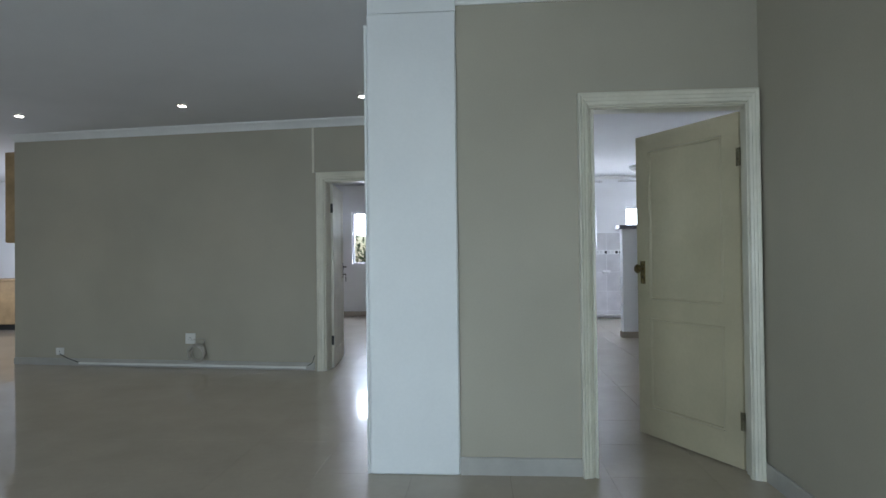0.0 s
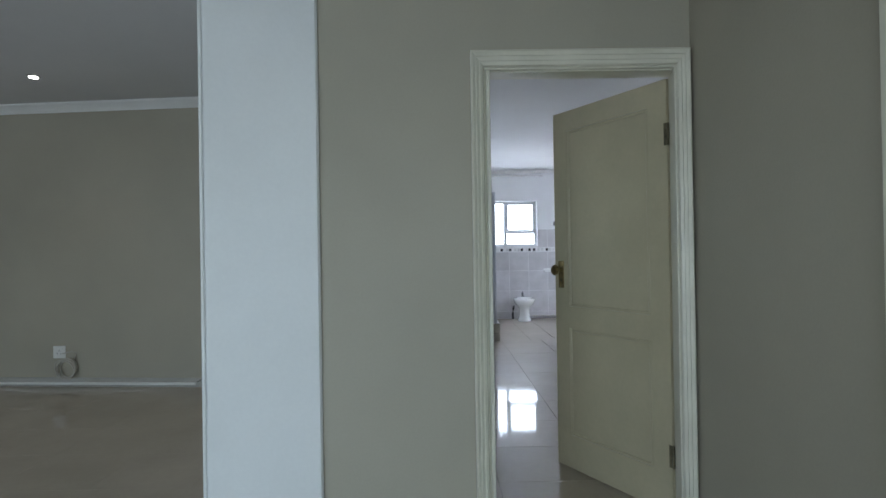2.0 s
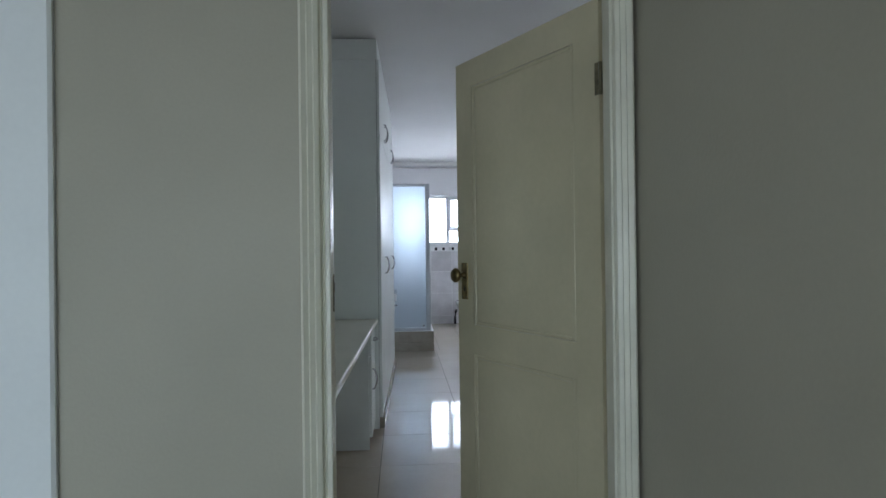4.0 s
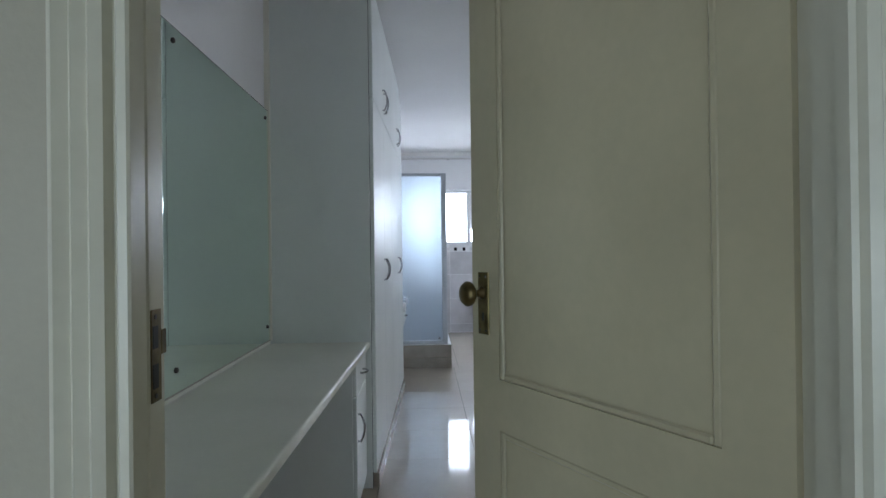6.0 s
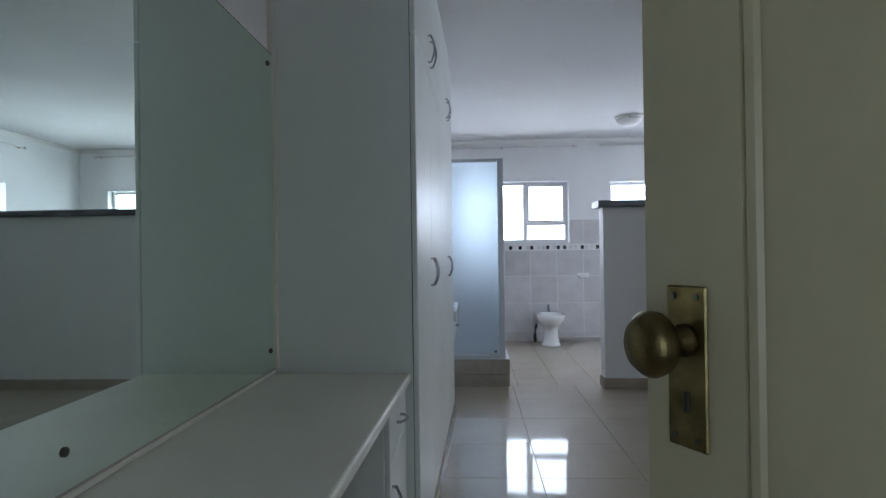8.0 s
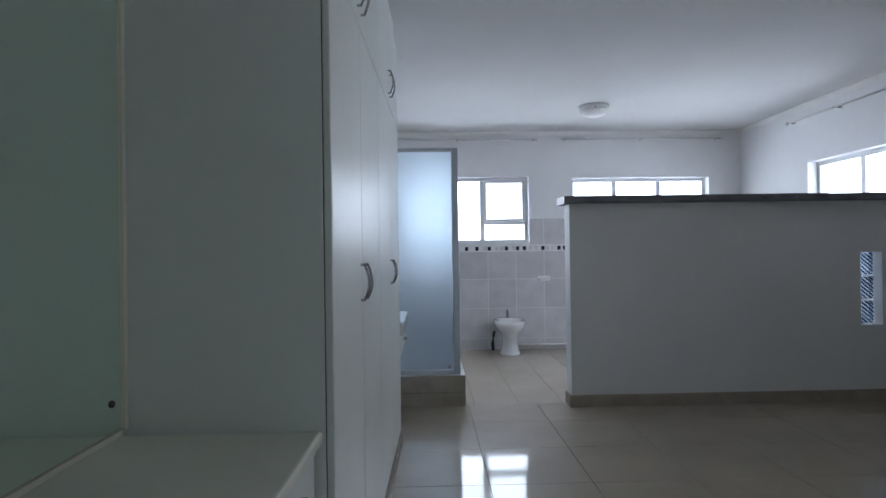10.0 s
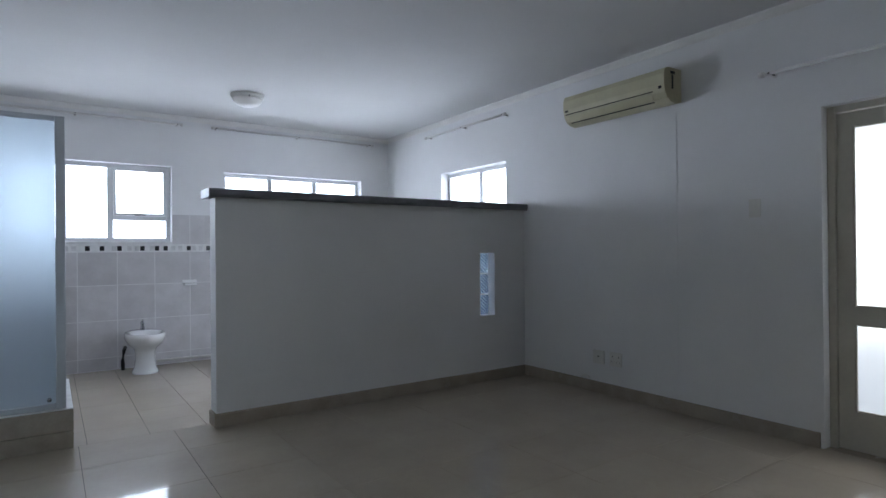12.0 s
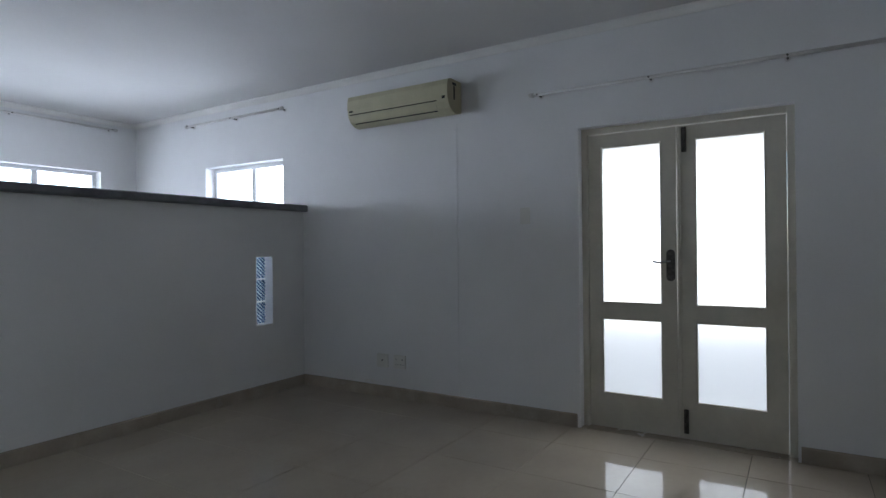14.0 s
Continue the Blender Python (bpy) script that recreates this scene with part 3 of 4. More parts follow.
# ---------------------------------------------------------------- dressing table and mirror
dk = thing("dressing_table", -0.23, 1.2, 0, "white laminate built-in dressing table with drawer unit", "dressing table")
inv = pose(0.23, -1.2, 0)
top = box(-0.499, 0.02, TH + 0.005, 2.266, 0.712, 0.745, 0.010, 3)
for v in top.verts:
    if v.co.x > -0.1:
        v.co.x += 0.028 * (v.co.y - 2.266)          # the front edge runs with the wardrobe
part("tabletop", turned(top, inv), M_LAM2, dk)
part("back_strip", turned(box(-0.499, -0.479, TH + 0.005, 2.26, 0.746, 0.760, 0.003), inv), M_LAM2, dk)
part("side_panel", turned(box(-0.499, -0.02, 1.86, 1.878, 0.0, 0.711, 0.002), inv), M_LAM, dk)
part("unit_body", turned(box(-0.499, -0.022, 1.88, 2.258, 0.07, 0.711), inv), M_EDGE, dk)
part("end_support", turned(box(-0.499, -0.07, TH + 0.006, TH + 0.024, 0.0, 0.711, 0.002), inv), M_LAM, dk)
part("plinth", turned(box(-0.499, -0.05, 1.88, 2.258, 0.0, 0.068), inv), M_SKIRT, dk)
dr = part("drawer", turned(box(-0.02, -0.002, 1.862, 2.257, 0.565, 0.705, 0.004, 2), inv), M_LAM, dk)
part("handle", turned(turned(arch_handle(0, 0, 0, 0.09), pose(-0.002, 2.06, 0.64) @ pose(0, 0, 0, 90, 0, 0)), inv), M_CHROME, dr, "arched chrome handle", smooth=True)
cd = part("door", turned(box(-0.02, -0.002, 1.862, 2.257, 0.075, 0.560, 0.004, 2), inv), M_LAM, dk)
part("handle", turned(arch_handle(-0.002, 1.90, 0.42), inv), M_CHROME, cd, "arched chrome handle", smooth=True)

mi = thing("wall_mirror_panel", XM, 1.2, 0.76, "large frameless wall mirror fixed with screws", "mirror")
inv = pose(-XM, -1.2, -0.76)
part("glass", turned(box(XM + 0.001, XM + 0.018, TH + 0.012, 2.258, 0.765, 1.918, 0.0), inv), M_MIRROR, mi)
part("edge", turned(box(XM + 0.0005, XM + 0.017, 2.2585, 2.2645, 0.765, 1.918), inv), M_LAM2, mi)
part("edge", turned(box(XM + 0.0005, XM + 0.017, TH + 0.012, 2.262, 1.9185, 1.922), inv), M_EDGE, mi)
part("edge", turned(box(XM + 0.0165, XM + 0.020, TH + 0.012, 2.262, 0.7605, 0.7647), inv), M_CABLE, mi)
for y in (0.16, 1.17, 2.215):
    for z in (0.836, 1.875):
        part("screw", turned(lathe([(0.009, 0), (0.009, 0.003), (0.005, 0.006)], 14, "x"), inv @ pose(XM + 0.0182, y, z)), M_STEEL, mi, "domed mirror screw", smooth=True)

# ---------------------------------------------------------------- shower and vanity
sh = thing("shower_enclosure", 0.05, 5.9, 0, "frosted glass shower enclosure on a tiled step", "shower")
inv = pose(-0.05, -5.9, 0)
SX, SY0, SY1 = 0.567, 5.248, 6.25
part("tray", turned(box(-0.499, SX - 0.075, SY0 + 0.075, SY1 - 0.02, 0.0, 0.12, 0.004), inv), M_PORC, sh)
for z0, z1 in ((0.0, 0.10), (0.104, 0.232)):
    part("kerb_tile", turned(box(-0.499, SX, SY0, SY0 + 0.07, z0, z1, 0.003), inv), M_SBASE, sh)
    part("kerb_tile", turned(box(SX - 0.07, SX, SY0 + 0.073, SY1, z0, z1, 0.003), inv), M_SBASE, sh)
part("kerb_top", turned(box(-0.499, SX - 0.002, SY0 + 0.002, SY0 + 0.07, 0.233, 0.240, 0.002), inv), M_BGROUT, sh)
part("kerb_top", turned(box(SX - 0.07, SX - 0.002, SY0 + 0.073, SY1, 0.233, 0.240, 0.002), inv), M_BGROUT, sh)
GX = 0.53
part("post", turned(box(GX - 0.05, GX, SY0 + 0.015, SY0 + 0.055, 0.241, 2.01, 0.003), inv), M_SHFRAME, sh)
part("rail", turned(box(-0.499, GX - 0.051, SY0 + 0.02, SY0 + 0.05, 1.98, 2.01, 0.003), inv), M_SHFRAME, sh)
part("rail", turned(box(-0.499, GX - 0.051, SY0 + 0.02, SY0 + 0.05, 0.241, 0.275, 0.003), inv), M_SHFRAME, sh)
part("rail", turned(box(GX - 0.04, GX - 0.01, SY0 + 0.056, SY1, 1.98, 2.01, 0.003), inv), M_SHFRAME, sh)
part("rail", turned(box(GX - 0.04, GX - 0.01, SY0 + 0.056, SY1, 0.241, 0.275, 0.003), inv), M_SHFRAME, sh)
part("post", turned(box(GX - 0.04, GX - 0.01, SY1, SY1 + 0.03, 0.241, 2.01, 0.003), inv), M_SHFRAME, sh)
for g in (box(-0.499, GX - 0.051, SY0 + 0.032, SY0 + 0.038, 0.276, 1.979), box(GX - 0.028, GX - 0.022, SY0 + 0.056, SY1, 0.276, 1.979)):
    ob = part("glass", turned(g, inv), M_SHGLASS, sh, "frosted glass panel")
    ob.visible_shadow = False
part("door_knob", turned(lathe([(0.012, 0), (0.012, 0.012)], 12, "y"), inv @ pose(GX - 0.085, SY0 + 0.02, 0.30)), M_CHROME, sh, smooth=True)

vn = thing("bathroom_vanity", -0.2, 4.85, 0, "small white bathroom vanity unit with basin", "vanity")
inv = pose(0.2, -4.85, 0)
part("cabinet", turned(box(-0.499, 0.085, 4.50, 5.20, 0.50, 0.66, 0.004), inv), M_LAM, vn)
part("lower_cabinet", turned(sweep([(-0.499, 0.0), (0.05, 0.0), (0.05, 0.40), (0.085, 0.498), (-0.499, 0.498)], 4.52, 5.195), inv), M_LAM, vn)
dr = part("drawer", turned(box(0.086, 0.104, 4.505, 5.195, 0.52, 0.655, 0.004), inv), M_LAM, vn)
part("handle", turned(turned(arch_handle(0, 0, 0, 0.09), pose(0.104, 4.85, 0.59) @ pose(0, 0, 0, 90, 0, 0)), inv), M_CHROME, dr, smooth=True)
for y0, y1 in ((4.505, 4.848), (4.852, 5.195)):
    part("door", turned(box(0.051, 0.066, max(y0, 4.525), min(y1, 5.19), 0.03, 0.395, 0.004), inv), M_LAM, vn)
part("basin_top", turned(box(-0.499, 0.13, 4.49, 5.21, 0.661, 0.745, 0.012, 3), inv), M_PORC, vn, "white porcelain basin top")
part("tap", turned(tube([(-0.36, 4.85, 0.745), (-0.36, 4.85, 0.86), (-0.33, 4.85, 0.89), (-0.26, 4.85, 0.88), (-0.25, 4.85, 0.86)], 0.012, 10), inv), M_CHROME, vn, "chrome basin tap", smooth=True)

# ---------------------------------------------------------------- bidet
bd = thing("bidet", 1.225, 7.45, 0, "white porcelain pedestal bidet with chrome tap", "bidet")


def oval(rows, segs=28):
    """Rings (half width, front, back, height) stacked into an oval body; the front is -y."""
    bm = bmesh.new()
    rings = []
    for w, f, b, h in rows:
        ring = []
        for i in range(segs):
            a = 2 * math.pi * i / segs
            s = math.sin(a)
            ring.append(bm.verts.new((w * math.cos(a), (f if s < 0 else b) * s, h)))
        rings.append(ring)
    for a, b in zip(rings, rings[1:]):
        for i in range(segs):
            bm.faces.new((a[i], a[(i + 1) % segs], b[(i + 1) % segs], b[i]))
    bm.faces.new(rings[0][::-1])
    bm.faces.new(rings[-1])
    bmesh.ops.recalc_face_normals(bm, faces=bm.faces)
    return bm


part("bowl", oval([(0.118, 0.13, 0.22, 0), (0.118, 0.13, 0.22, 0.018), (0.10, 0.11, 0.22, 0.05), (0.088, 0.10, 0.22, 0.12), (0.088, 0.10, 0.22, 0.20), (0.105, 0.14, 0.24, 0.245),
                   (0.152, 0.22, 0.27, 0.285), (0.176, 0.27, 0.29, 0.33), (0.184, 0.285, 0.30, 0.365), (0.184, 0.285, 0.30, 0.388), (0.176, 0.277, 0.29, 0.397),
                   (0.145, 0.235, 0.17, 0.395), (0.13, 0.21, 0.15, 0.37), (0.09, 0.14, 0.10, 0.32), (0.03, 0.04, 0.03, 0.30)]), M_PORC, bd, smooth=True)
tp = part("tap", turned(lathe([(0.022, 0), (0.022, 0.008), (0.016, 0.012), (0.016, 0.06), (0.019, 0.062), (0.017, 0.085), (0.008, 0.09)], 14), pose(0, 0.21, 0.394)), M_CHROME, bd, "chrome mixer tap", smooth=True)
part("spout", tube([(0, 0.21, 0.43), (0, 0.15, 0.44), (0, 0.11, 0.425)], 0.010, 8), M_CHROME, tp, smooth=True)
part("lever", tube([(0, 0.21, 0.485), (0, 0.17, 0.50)], 0.006, 8), M_CHROME, tp, smooth=True)
# black tube put in for the slim dark shadow left of the bidet
hose = thing("shadow_tube", 1.08, 7.70, 0, "black bent tube standing in for a slim shadow behind the bidet", "hose")
part("hose", tube([(0.0, 0.05, 0.22), (-0.02, -0.03, 0.2), (-0.035, -0.06, 0.1), (-0.03, -0.05, 0.012)], 0.018, 10), M_DARK, hose, smooth=True)
pipe = thing("water_pipe", 1.7, 7.76, 0, "white plastic water pipe low along the tiled wall", "pipe")
part("pipe", tube([(-0.33, 0, 0.05), (0.7, 0, 0.05)], 0.014, 10), M_PLASTIC, pipe, smooth=True)
soap = thing("soap_dish", 1.70, YN - 0.03, 0.83, "small white ceramic soap dish on the tiles", "soap dish")
part("dish", turned(box(-0.065, 0.065, -0.06, 0.022, 0.0, 0.022, 0.010, 2), pose(0, 0, 0)), M_PORC, soap)
part("back_plate", box(-0.075, 0.075, 0.010, 0.0215, 0.023, 0.06, 0.005, 2), M_PORC, soap)

# ---------------------------------------------------------------- ceiling lamp, rods, air conditioner
lp = thing("ceiling_light", 1.99, 6.56, H, "round flush ceiling light with opal glass shade", "ceiling light")
part("base", lathe([(0.15, 0), (0.15, -0.03), (0.14, -0.036)], 32), M_PLASTIC, lp, smooth=True)
part("shade", lathe([(0.135, -0.0365), (0.128, -0.062), (0.10, -0.09), (0.055, -0.108), (0.012, -0.114)], 32), M_SHADE, lp, smooth=True)
for k in range(3):
    a = radians(20 + 120 * k)
    part("clip", box(-0.008, 0.008, -0.006, 0.006, -0.045, -0.018, 0.002), M_CHROME, lp).matrix_local = pose(0.141 * math.cos(a), 0.141 * math.sin(a), 0, 0, 0, math.degrees(a) + 90)


def rod(p, q, n, label):
    """A curtain rod with end caps and brackets to the wall."""
    p, q = Vector(p), Vector(q)
    r = thing("curtain_rod", *p, label, "curtain rod")
    d = q - p
    part("pole", tube([(0, 0, 0), d], 0.011, 10), M_ROD, r, smooth=True)
    out = Vector((1, 0, 0)) if abs(d.y) > abs(d.x) else Vector((0, 1, 0))
    for k in range(n):
        c = d * (0.02 + 0.96 * k / (n - 1))
        b = part("bracket", tube([c - out * 0.014, c + out * 0.068], 0.006, 8), M_STEEL, r)
        part("rose", turned(lathe([(0.016, 0), (0.016, 0.006)], 12, "x" if abs(d.y) > abs(d.x) else "y"), Matrix.Translation(c + out * 0.064)), M_ROD, b)
    for c in (Vector((0, 0, 0)), d):
        part("end_cap", turned(lathe([(0.016, -0.016), (0.018, 0), (0.016, 0.016)], 12, "y" if abs(d.y) > abs(d.x) else "x"), Matrix.Translation(c)), M_ROD, r, smooth=True)


rod((4.10, 2.90, 2.247), (4.10, 0.62, 2.24), 4, "slim metal curtain rod above the double doors")
rod((4.10, 5.34, 2.50), (4.10, 6.75, 2.50), 3, "pale curtain rod above the side window")
rod((-0.3, 7.73, 2.555), (1.62, 7.73, 2.55), 3, "pale curtain rod above the bathroom window")
rod((1.94, 7.73, 2.555), (3.90, 7.73, 2.545), 3, "pale curtain rod above the wide window")

ac = thing("air_conditioner", XE, 3.93, 2.20, "aged cream wall-mounted split air conditioner", "air conditioner")
prof = [(0, 0.02), (-0.06, 0.0), (-0.115, 0.008), (-0.16, 0.035), (-0.188, 0.08), (-0.2, 0.14), (-0.2, 0.22), (-0.185, 0.262), (-0.15, 0.275), (0, 0.275)]
prof = [(x, z * 0.90) for x, z in prof]
part("casing", sweep(prof, -0.37, 0.51), M_AC, ac)
part("end_cover", sweep([(x * 1.015, z) for x, z in prof], -0.435, -0.371), M_AC, ac)
part("louvre", sweep([(-0.168, 0.034), (-0.193, 0.074), (-0.196, 0.072), (-0.171, 0.031)], -0.33, 0.48), M_AC, ac)
part("slot", sweep([(-0.1945, 0.084), (-0.1985, 0.084), (-0.1985, 0.091), (-0.1945, 0.091)], -0.34, 0.49), M_DARK, ac)
part("slot", sweep([(-0.14, 0.0205), (-0.150, 0.0235), (-0.152, 0.029), (-0.142, 0.026)], -0.32, 0.47), M_DARK, ac)
part("indicator", box(-0.207, -0.2, -0.415, -0.39, 0.095, 0.115, 0.002), M_DARK, ac)
part("indicator", box(-0.206, -0.2, 0.455, 0.49, 0.105, 0.12, 0.002), M_DARK, ac)
part("vent", box(-0.13, -0.075, -0.4375, -0.4345, 0.205, 0.225, 0.002), M_DARK, ac)
part("vent", box(-0.115, -0.095, -0.4375, -0.4345, 0.10, 0.20, 0.002), M_EDGE, ac)
tk = thing("cable_trunking", XE, 3.54, 0.09, "thin white cable trunking down the wall", "trunking")
part("cover", box(-0.004, -0.0005, -0.006, 0.006, 0.0, 2.06, 0.001), M_WHITE, tk)


def socket(name, axis, x, y, z, w, h, label, holes, cat):
    s = thing(name, x, y, z, label, cat)
    m = pose(0, 0, 0) if axis == "y" else pose(0, 0, 0, 0, 0, -90)
    p = part("plate", turned(box(-w / 2, w / 2, -0.010, -0.0005, -h / 2, h / 2, 0.003, 2), m), M_PLASTIC, s)
    for hx, hz, hw, hh, mat in holes:
        part("slot" if mat is M_DARK else "switch", turned(box(hx - hw / 2, hx + hw / 2, -0.012 if mat is M_DARK else -0.014, -0.0101, hz - hh / 2, hz + hh / 2, 0.0008), m), mat, p)
    return s


THREE = [(-0.018, -0.012, 0.007, 0.007, M_DARK), (0.018, -0.012, 0.007, 0.007, M_DARK), (0, 0.012, 0.009, 0.009, M_DARK), (0.03, 0.03, 0.012, 0.018, M_PLASTIC)]
socket("wall_socket", "x", XE, 4.26, 0.294, 0.115, 0.11, "white blank outlet plate with cable hole", [(0, 0.005, 0.012, 0.012, M_DARK)], "socket")
socket("wall_socket", "x", XE, 4.088, 0.296, 0.118, 0.11, "white double wall socket above the skirting",
       [(-0.03, 0.02, 0.009, 0.009, M_DARK), (0.03, 0.02, 0.009, 0.009, M_DARK), (-0.04, -0.02, 0.006, 0.006, M_DARK), (-0.015, -0.02, 0.006, 0.006, M_DARK),
        (0.015, -0.02, 0.006, 0.006, M_DARK), (0.04, -0.02, 0.006, 0.006, M_DARK)], "socket")
socket("light_switch", "x", XE, 2.984, 1.43, 0.075, 0.118, "white light switch plate beside the doors", [(0, 0.02, 0.02, 0.03, M_PLASTIC)], "switch")
lo = thing("cable_loop", XE - 0.02, 4.385, 0.09, "short loop of pale cable on the skirting", "cable")
part("loop", tube([(0.0, 0.045 * math.cos(a * 0.5), 0.008 + 0.03 * math.sin(a * 0.5)) for a in range(0, 7)], 0.006, 8), M_PLASTIC, lo, smooth=True)

# ---------------------------------------------------------------- living room
sf = thing("door_frame", 0.86, -1.144, 0, "cream painted frame edge on the side wall", "door frame")
part("architrave", box(-0.022, 0.004, -0.05, 0.05, 0, 2.1, 0.006), M_TRIM, sf)
fr2 = thing("door_frame", -1.88, 2.822, 0, "cream painted timber door frame of the next room", "door frame")
inv = pose(1.88, -2.822, 0)
for bm in architrave(-2.27, -1.50, 2.005, 2.822, -1, 1.2):
    part("architrave", turned(bm, inv), M_TRIM, fr2)
for x0, x1 in ((-2.30, -2.268), (-1.502, -1.47)):
    part("jamb", turned(box(x0, x1, 2.822, 2.97, 0, 2.0, 0.003), inv), M_TRIM, fr2)
part("head", turned(box(-2.30, -1.47, 2.822, 2.97, 2.0, 2.03, 0.003), inv), M_TRIM, fr2)
door_2 = thing("door", -2.262, 2.955, 0, "white panelled timber door opened into the next room", "door", rz=101)
panel_leaf(0.76, 1.99, 0.04, M_TRIM, door_2)
for s in (-1, 1):
    part("lock_plate", box(0.69, 0.725, s * 0.0205 if s > 0 else -0.0245, 0.0245 if s > 0 else -0.0205, 0.95, 1.13, 0.001), M_STEEL, door_2)
    part("lever", tube([(0.707, s * 0.024, 1.08), (0.707, s * 0.06, 1.08), (0.62, s * 0.062, 1.08)], 0.008), M_STEEL, door_2, smooth=True)
key = part("key", box(0.704, 0.710, -0.055, -0.0246, 0.985, 0.998, 0.002), M_STEEL, door_2, "steel key in the lock")
part("ring", tube([(0.707, -0.055 + 0.002 * math.cos(a), 0.975 + 0.016 * math.sin(a)) for a in [math.pi * i / 6 for i in range(13)]], 0.0015, 6), M_STEEL, key)
part("tag", box(0.690, 0.724, -0.058, -0.053, 0.905, 0.958, 0.002), M_DARK, key, "dark key tag")
for z in (0.25, 1.68):
    part("hinge", box(-0.003, -0.0005, -0.02, 0.02, z, z + 0.1), M_DARK, door_2, "dark steel hinge")
ts = thing("wall_trim_strip", -2.405, 2.815, 2.1, "thin white vertical cover strip on the wall", "trim")
part("strip", box(-0.012, 0.012, -0.004, 0.0065, 0.0, 0.50, 0.002), M_TRIM, ts)

for x, y in ((-5.26, 2.29), (-3.46, 2.11), (-1.69, 1.98)):
    d = thing("downlight", x, y, HL, "small round recessed ceiling downlight, lit", "downlight", group="ceiling downlights")
    part("ring", lathe([(0.045, 0), (0.045, -0.004), (0.034, -0.007)], 24), M_CHROME, d, smooth=True)
    part("bulb", lathe([(0.034, -0.0072), (0.030, -0.010), (0.012, -0.012)], 20), M_LAMP, d)
    spot = new("downlight_lamp", bpy.data.lights.new("downlight_lamp", "SPOT"))
    spot.data.energy, spot.data.spot_size, spot.data.spot_blend, spot.data.color, spot.data.shadow_soft_size = 3, radians(100), 0.8, (1, 0.9, 0.75), 0.03
    spot.matrix_world = look((x, y, HL - 0.03), (x, y, 0))

skewed(socket("wall_socket", "y", -3.845, 2.822, 0.322, 0.12, 0.115, "white wall socket with plugged aerial cable", THREE, "socket"))
skewed(socket("wall_socket", "y", -5.48, 2.822, 0.158, 0.10, 0.08, "small white surface outlet box", [(0, 0, 0.01, 0.01, M_DARK)], "socket"))
co = thing("cable_coil", -3.74, 2.80, 0.06, "coil of pale cable hanging at the socket", "cable")
crng = random.Random(9)
for loop in range(6):
    cx, cz, ra, rb, tilt = crng.uniform(-0.02, 0.02), 0.105 + crng.uniform(-0.015, 0.02), crng.uniform(0.075, 0.115), crng.uniform(0.07, 0.105), crng.uniform(-0.5, 0.5)
    ring = []
    for k in range(25):
        a = 2 * math.pi * k / 24
        u, v = ra * math.cos(a), rb * math.sin(a)
        ring.append((cx + u * math.cos(tilt) - v * math.sin(tilt), -0.008 - 0.006 * loop + 0.006 * math.sin(2 * a + loop), cz + u * math.sin(tilt) + v * math.cos(tilt)))
    part("loop", tube(ring, 0.0055, 6), M_CABLE, co, smooth=True)
part("tail", tube([(0.06, -0.002, 0.2), (0.08, -0.002, 0.26), (0.03, -0.002, 0.27), (-0.06, -0.006, 0.25)], 0.005, 6), M_CABLE, co, smooth=True)
tr = thing("cable_trunking", -3.8, 2.80, 0.02, "white plastic cable trunking along the skirting", "trunking")
part("cover", box(-1.42, 1.30, -0.012, 0.007, 0.0, 0.022, 0.003), M_PLASTIC, tr)
for pts in ([(-5.48, 2.81, 0.13), (-5.36, 2.80, 0.08), (-5.2, 2.795, 0.035)], [(-2.48, 2.795, 0.05), (-2.43, 2.80, 0.08), (-2.405, 2.805, 0.16)]):
    c = thing("cable", 0, 0, 0, "thin dark cable from trunking along the wall", "cable")
    part("wire", tube(pts, 0.004, 6), M_DARK, c, smooth=True)
    skewed(c)
for ob in (co, tr, fr2, door_2, ts):
    skewed(ob)

# kitchen seen past the wall end
kc = thing("kitchen_wall_cabinet", -6.281, 3.65, 1.42, "oak kitchen wall cabinet", "cabinet")
part("body", box(-0.09, 0.26, -0.25, 0.30, 0, 1.10, 0.003), M_WOOD, kc)
part("door", box(-0.09, 0.26, -0.272, -0.252, 0.005, 1.095, 0.004), M_WOOD, kc)
for i in range(3):
    kb = thing("kitchen_base_cabinet", -9.6 + i * 0.8, 6.5, 0, "oak kitchen base cabinet with dark plinth", "cabinet", group="kitchen base cabinets")
    part("body", box(-0.395, 0.395, -0.26, 0.3, 0.1, 0.85, 0.002), M_WOOD, kb)
    part("plinth", box(-0.395, 0.395, -0.22, 0.3, 0, 0.098), M_DARK, kb)
    part("door", box(-0.39, 0.39, -0.282, -0.262, 0.11, 0.84, 0.004), M_WOOD, kb)
wt = thing("worktop", -8.8, 6.5, 0.852, "dark-edged oak kitchen worktop on base cabinets", "worktop")
part("slab", box(-1.25, 1.25, -0.30, 0.32, 0, 0.035, 0.005), M_WOOD, wt)
setting("wall_kitchen", box(-11, -5.785, 6.83, 7.0, -0.02, HL), M_WHITE, "white kitchen wall")

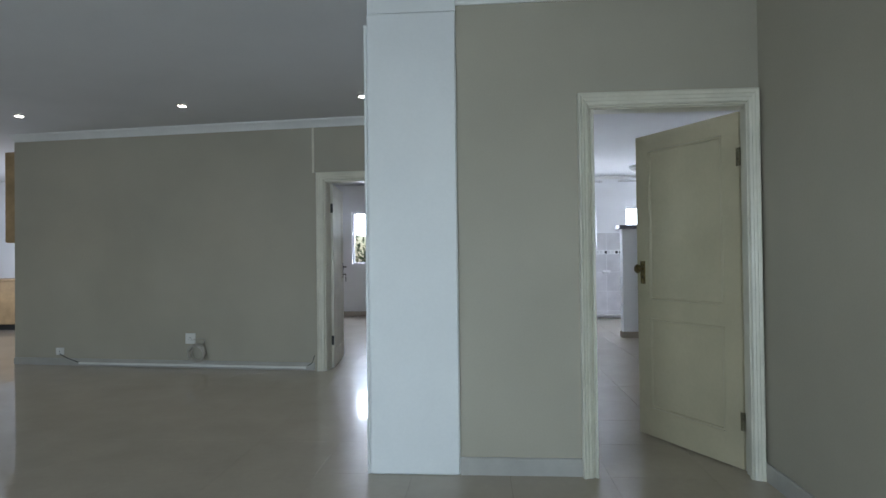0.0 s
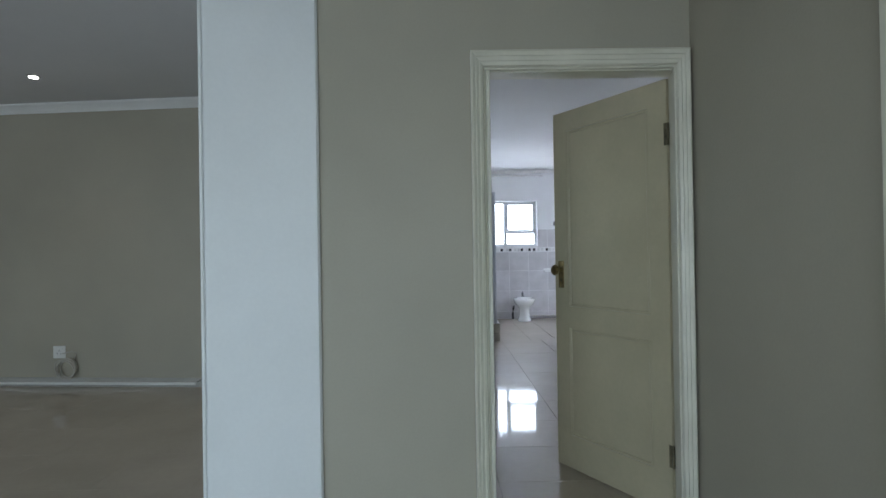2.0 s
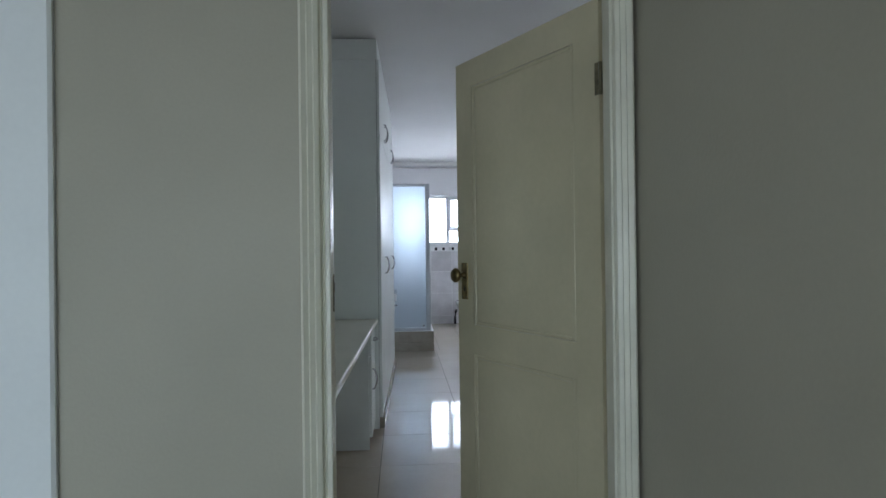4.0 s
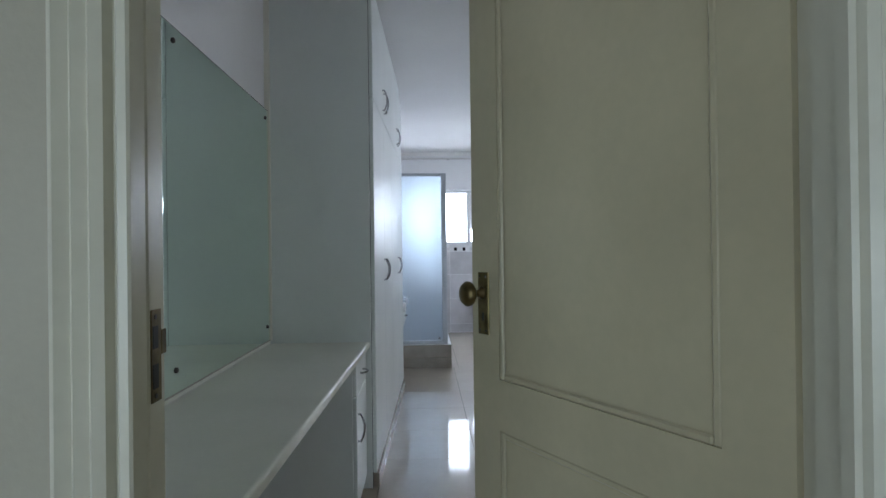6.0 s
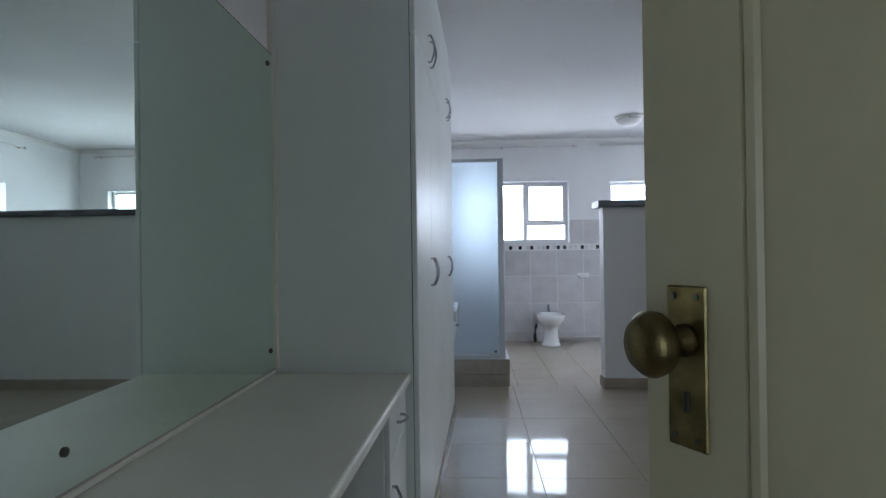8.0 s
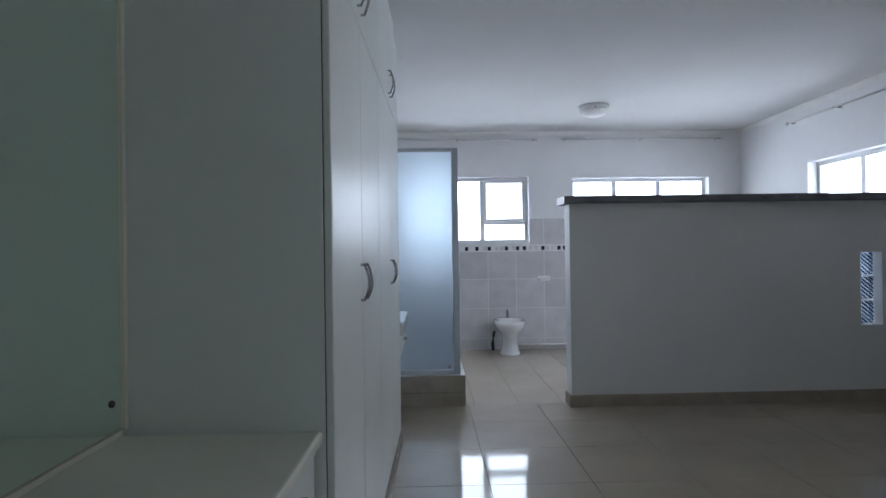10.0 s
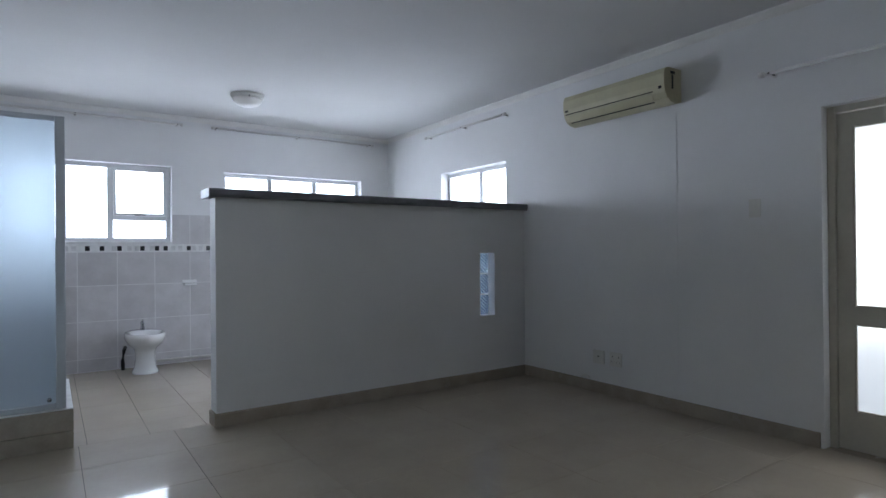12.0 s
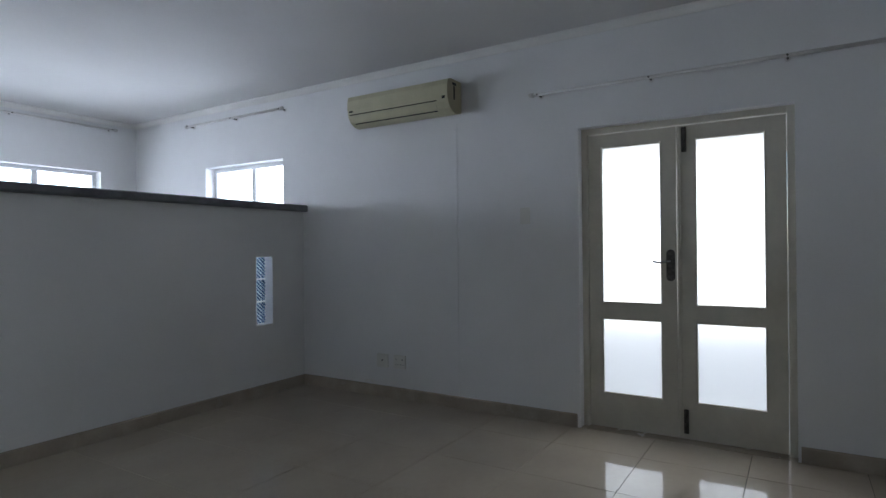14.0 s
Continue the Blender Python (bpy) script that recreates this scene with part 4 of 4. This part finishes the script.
# ---------------------------------------------------------------- outside
setting("ground", box(-60, 60, -60, 60, -0.20, -0.12), M_CONC, "paved ground around the house")
# unseen roof, added to block sky and grey the tops of the frosted panes
setting("porch_roof", box(XE + 0.22, 6.8, 0.3, 3.7, 2.1, 2.22), M_CEIL, "unseen porch roof outside the double doors, added to block sky")
bush = thing("garden_bush", -3.0, 11.0, -0.12, "leafy green garden bush outside the window", "bush")
leaves = bmesh.new()
rng = random.Random(4)
for i in range(900):
    c = Vector((rng.gauss(0, 0.7), rng.gauss(0, 0.5), abs(rng.gauss(1.1, 0.45))))
    q = Euler((rng.uniform(0, 6), rng.uniform(0, 6), rng.uniform(0, 6))).to_matrix()
    s = rng.uniform(0.05, 0.10)
    vs = [leaves.verts.new(c + q @ Vector(p) * s) for p in ((-1, 0, 0), (0, -0.45, 0.1), (1, 0, 0), (0, 0.45, 0.1))]
    leaves.faces.new(vs)
part("leaves", leaves, M_LEAVES, bush)
part("stem", lathe([(0.05, 0), (0.03, 0.6), (0.015, 1.2)], 8), M_WOOD, bush)

# ---------------------------------------------------------------- floor and wall tiles, piece by piece
floor = setting("floor", box(-11.2, XE + 0.2, -7.2, 8.6, -0.06, -0.004), M_GROUT, "polished beige porcelain tiled floor")


def tile_mesh(name, w, h, t, mat, bev=0.0015):
    me = bpy.data.meshes.new(name)
    bm = box(0, w, 0, h, -t, 0, bev)
    bm.to_mesh(me)
    bm.free()
    me.materials.append(mat)
    return me


def lay(me, parent, m, scale=(1, 1, 1)):
    ob = new("tile", me)
    ob.parent = parent
    ob.matrix_world = m @ Matrix.Diagonal((*scale, 1))
    return ob


G = 0.003
G2 = 0.0012
S = 0.535           # bedroom and living-room tile
SB = 0.349          # bathroom tile
X0, Y0 = 0.055, 0.520 - S
T50L = tile_mesh("tile", S - G2, S - G2, 0.01, M_TILE, 0.0005)
T50 = tile_mesh("tile", S - G, S - G, 0.01, M_TILE, 0.0006)
T35 = tile_mesh("tile", SB - G, SB - G, 0.01, M_TILE, 0.0006)
rng = random.Random(2)
for i in range(-2, 8):                      # bedroom
    for j in range(-6, 10):
        x, y, sy = X0 + S * i, Y0 + S * j, 1.0
        if (y < -0.3 and x > 0.8) or x > XE:
            continue
        if y + S > 5.258:
            sy = (5.258 - y - G) / (S - G)
        g = G if y > 0.2 else G2
        lay(T50 if y > 0.2 else T50L, floor, pose(x + g / 2, y + g / 2, rng.uniform(-0.0002, 0.0002), rng.uniform(-0.015, 0.015), rng.uniform(-0.015, 0.015), 0), (1, sy, 1))
for i in range(-5, 10):                     # bathroom
    for j in range(-1, 7):
        x, y, sy = 0.985 + SB * i, 5.56 + SB * j, 1.0
        if j == -1:
            y, sy = 5.258, (0.302 - G) / (SB - G)
        lay(T35, floor, pose(x + G / 2, y + G / 2, rng.uniform(-0.0003, 0.0003), rng.uniform(-0.04, 0.04), rng.uniform(-0.04, 0.04), 0), (1, sy, 1))
verts, faces = [], []                       # living room and next rooms
for i in range(-22, 2):
    for j in range(-14, 16):
        x, y = X0 + S * i, Y0 + S * j
        if (i >= -2 and j >= -6) or (x > -1.3 and y > 0):
            continue
        k = len(verts)
        a, b, c, d = x + G2 / 2, x + S - G2 / 2, y + G2 / 2, y + S - G2 / 2
        z = rng.uniform(-0.0001, 0.0001)
        verts += [(a, c, z), (b, c, z), (b, d, z), (a, d, z), (a, c, -0.01), (b, c, -0.01), (b, d, -0.01), (a, d, -0.01)]
        faces += [(k, k + 1, k + 2, k + 3), (k, k + 4, k + 5, k + 1), (k + 1, k + 5, k + 6, k + 2), (k + 2, k + 6, k + 7, k + 3), (k + 3, k + 7, k + 4, k)]
me = bpy.data.meshes.new("tile_field")
me.from_pydata(verts, [], faces)
me.materials.append(M_TILE)
tf = new("tile_field", me)
tf.parent = floor
tagged(tf, kind="stuff")

tiled = setting("wall_tiling", wall_mesh("y", YN - 0.006, YN - 0.0005, XM, XE, 0, 1.592, [(0.18, 1.53, 1.29, 1.7)]), M_BGROUT, "grey ceramic wall tiles with mosaic border")
P = 0.345
ROWS = ((0.005, 0.126), (0.130, 0.497), (0.501, 0.854), (0.858, 1.191), (1.273, 1.590))
for z0, z1 in ROWS:
    row_me = tile_mesh("tile", P - 0.005, z1 - z0, 0.006, M_BTILE, 0.0015)
    for i in range(-3, 10):
        x = 0.675 + P * i
        if z0 > 1.2:
            if 0.18 - P < x < 1.53:
                if x + P <= 1.56 or x < 0.18:
                    continue
                lay(row_me, tiled, pose(1.535, YN - 0.0065, z0, 90), ((x + P - 0.005 - 1.535) / (P - 0.005), 1, 1))
                continue
        lay(row_me, tiled, pose(x, YN - 0.0065, z0, 90))
SQ = tile_mesh("tile", 0.042, 0.050, 0.006, M_BLACK, 0.001)
SP = tile_mesh("tile", 0.042, 0.050, 0.006, M_MOSAIC, 0.001)
DARKS = (0.758, 0.884, 1.037, 1.246, 1.384, 1.467, 1.696, 1.895, 1.964)
for x in DARKS + (2.24, 2.45, 2.66, 2.72, 3.0, 3.3, 0.45, 0.1, -0.2):
    lay(SQ, tiled, pose(x - 0.021, YN - 0.0065, 1.205, 90))
for i in range(58):
    x = -0.46 + 0.069 * i
    if not any(abs(x - d) < 0.045 for d in DARKS):
        lay(SP, tiled, pose(x - 0.021, YN - 0.0062, 1.205, 90))
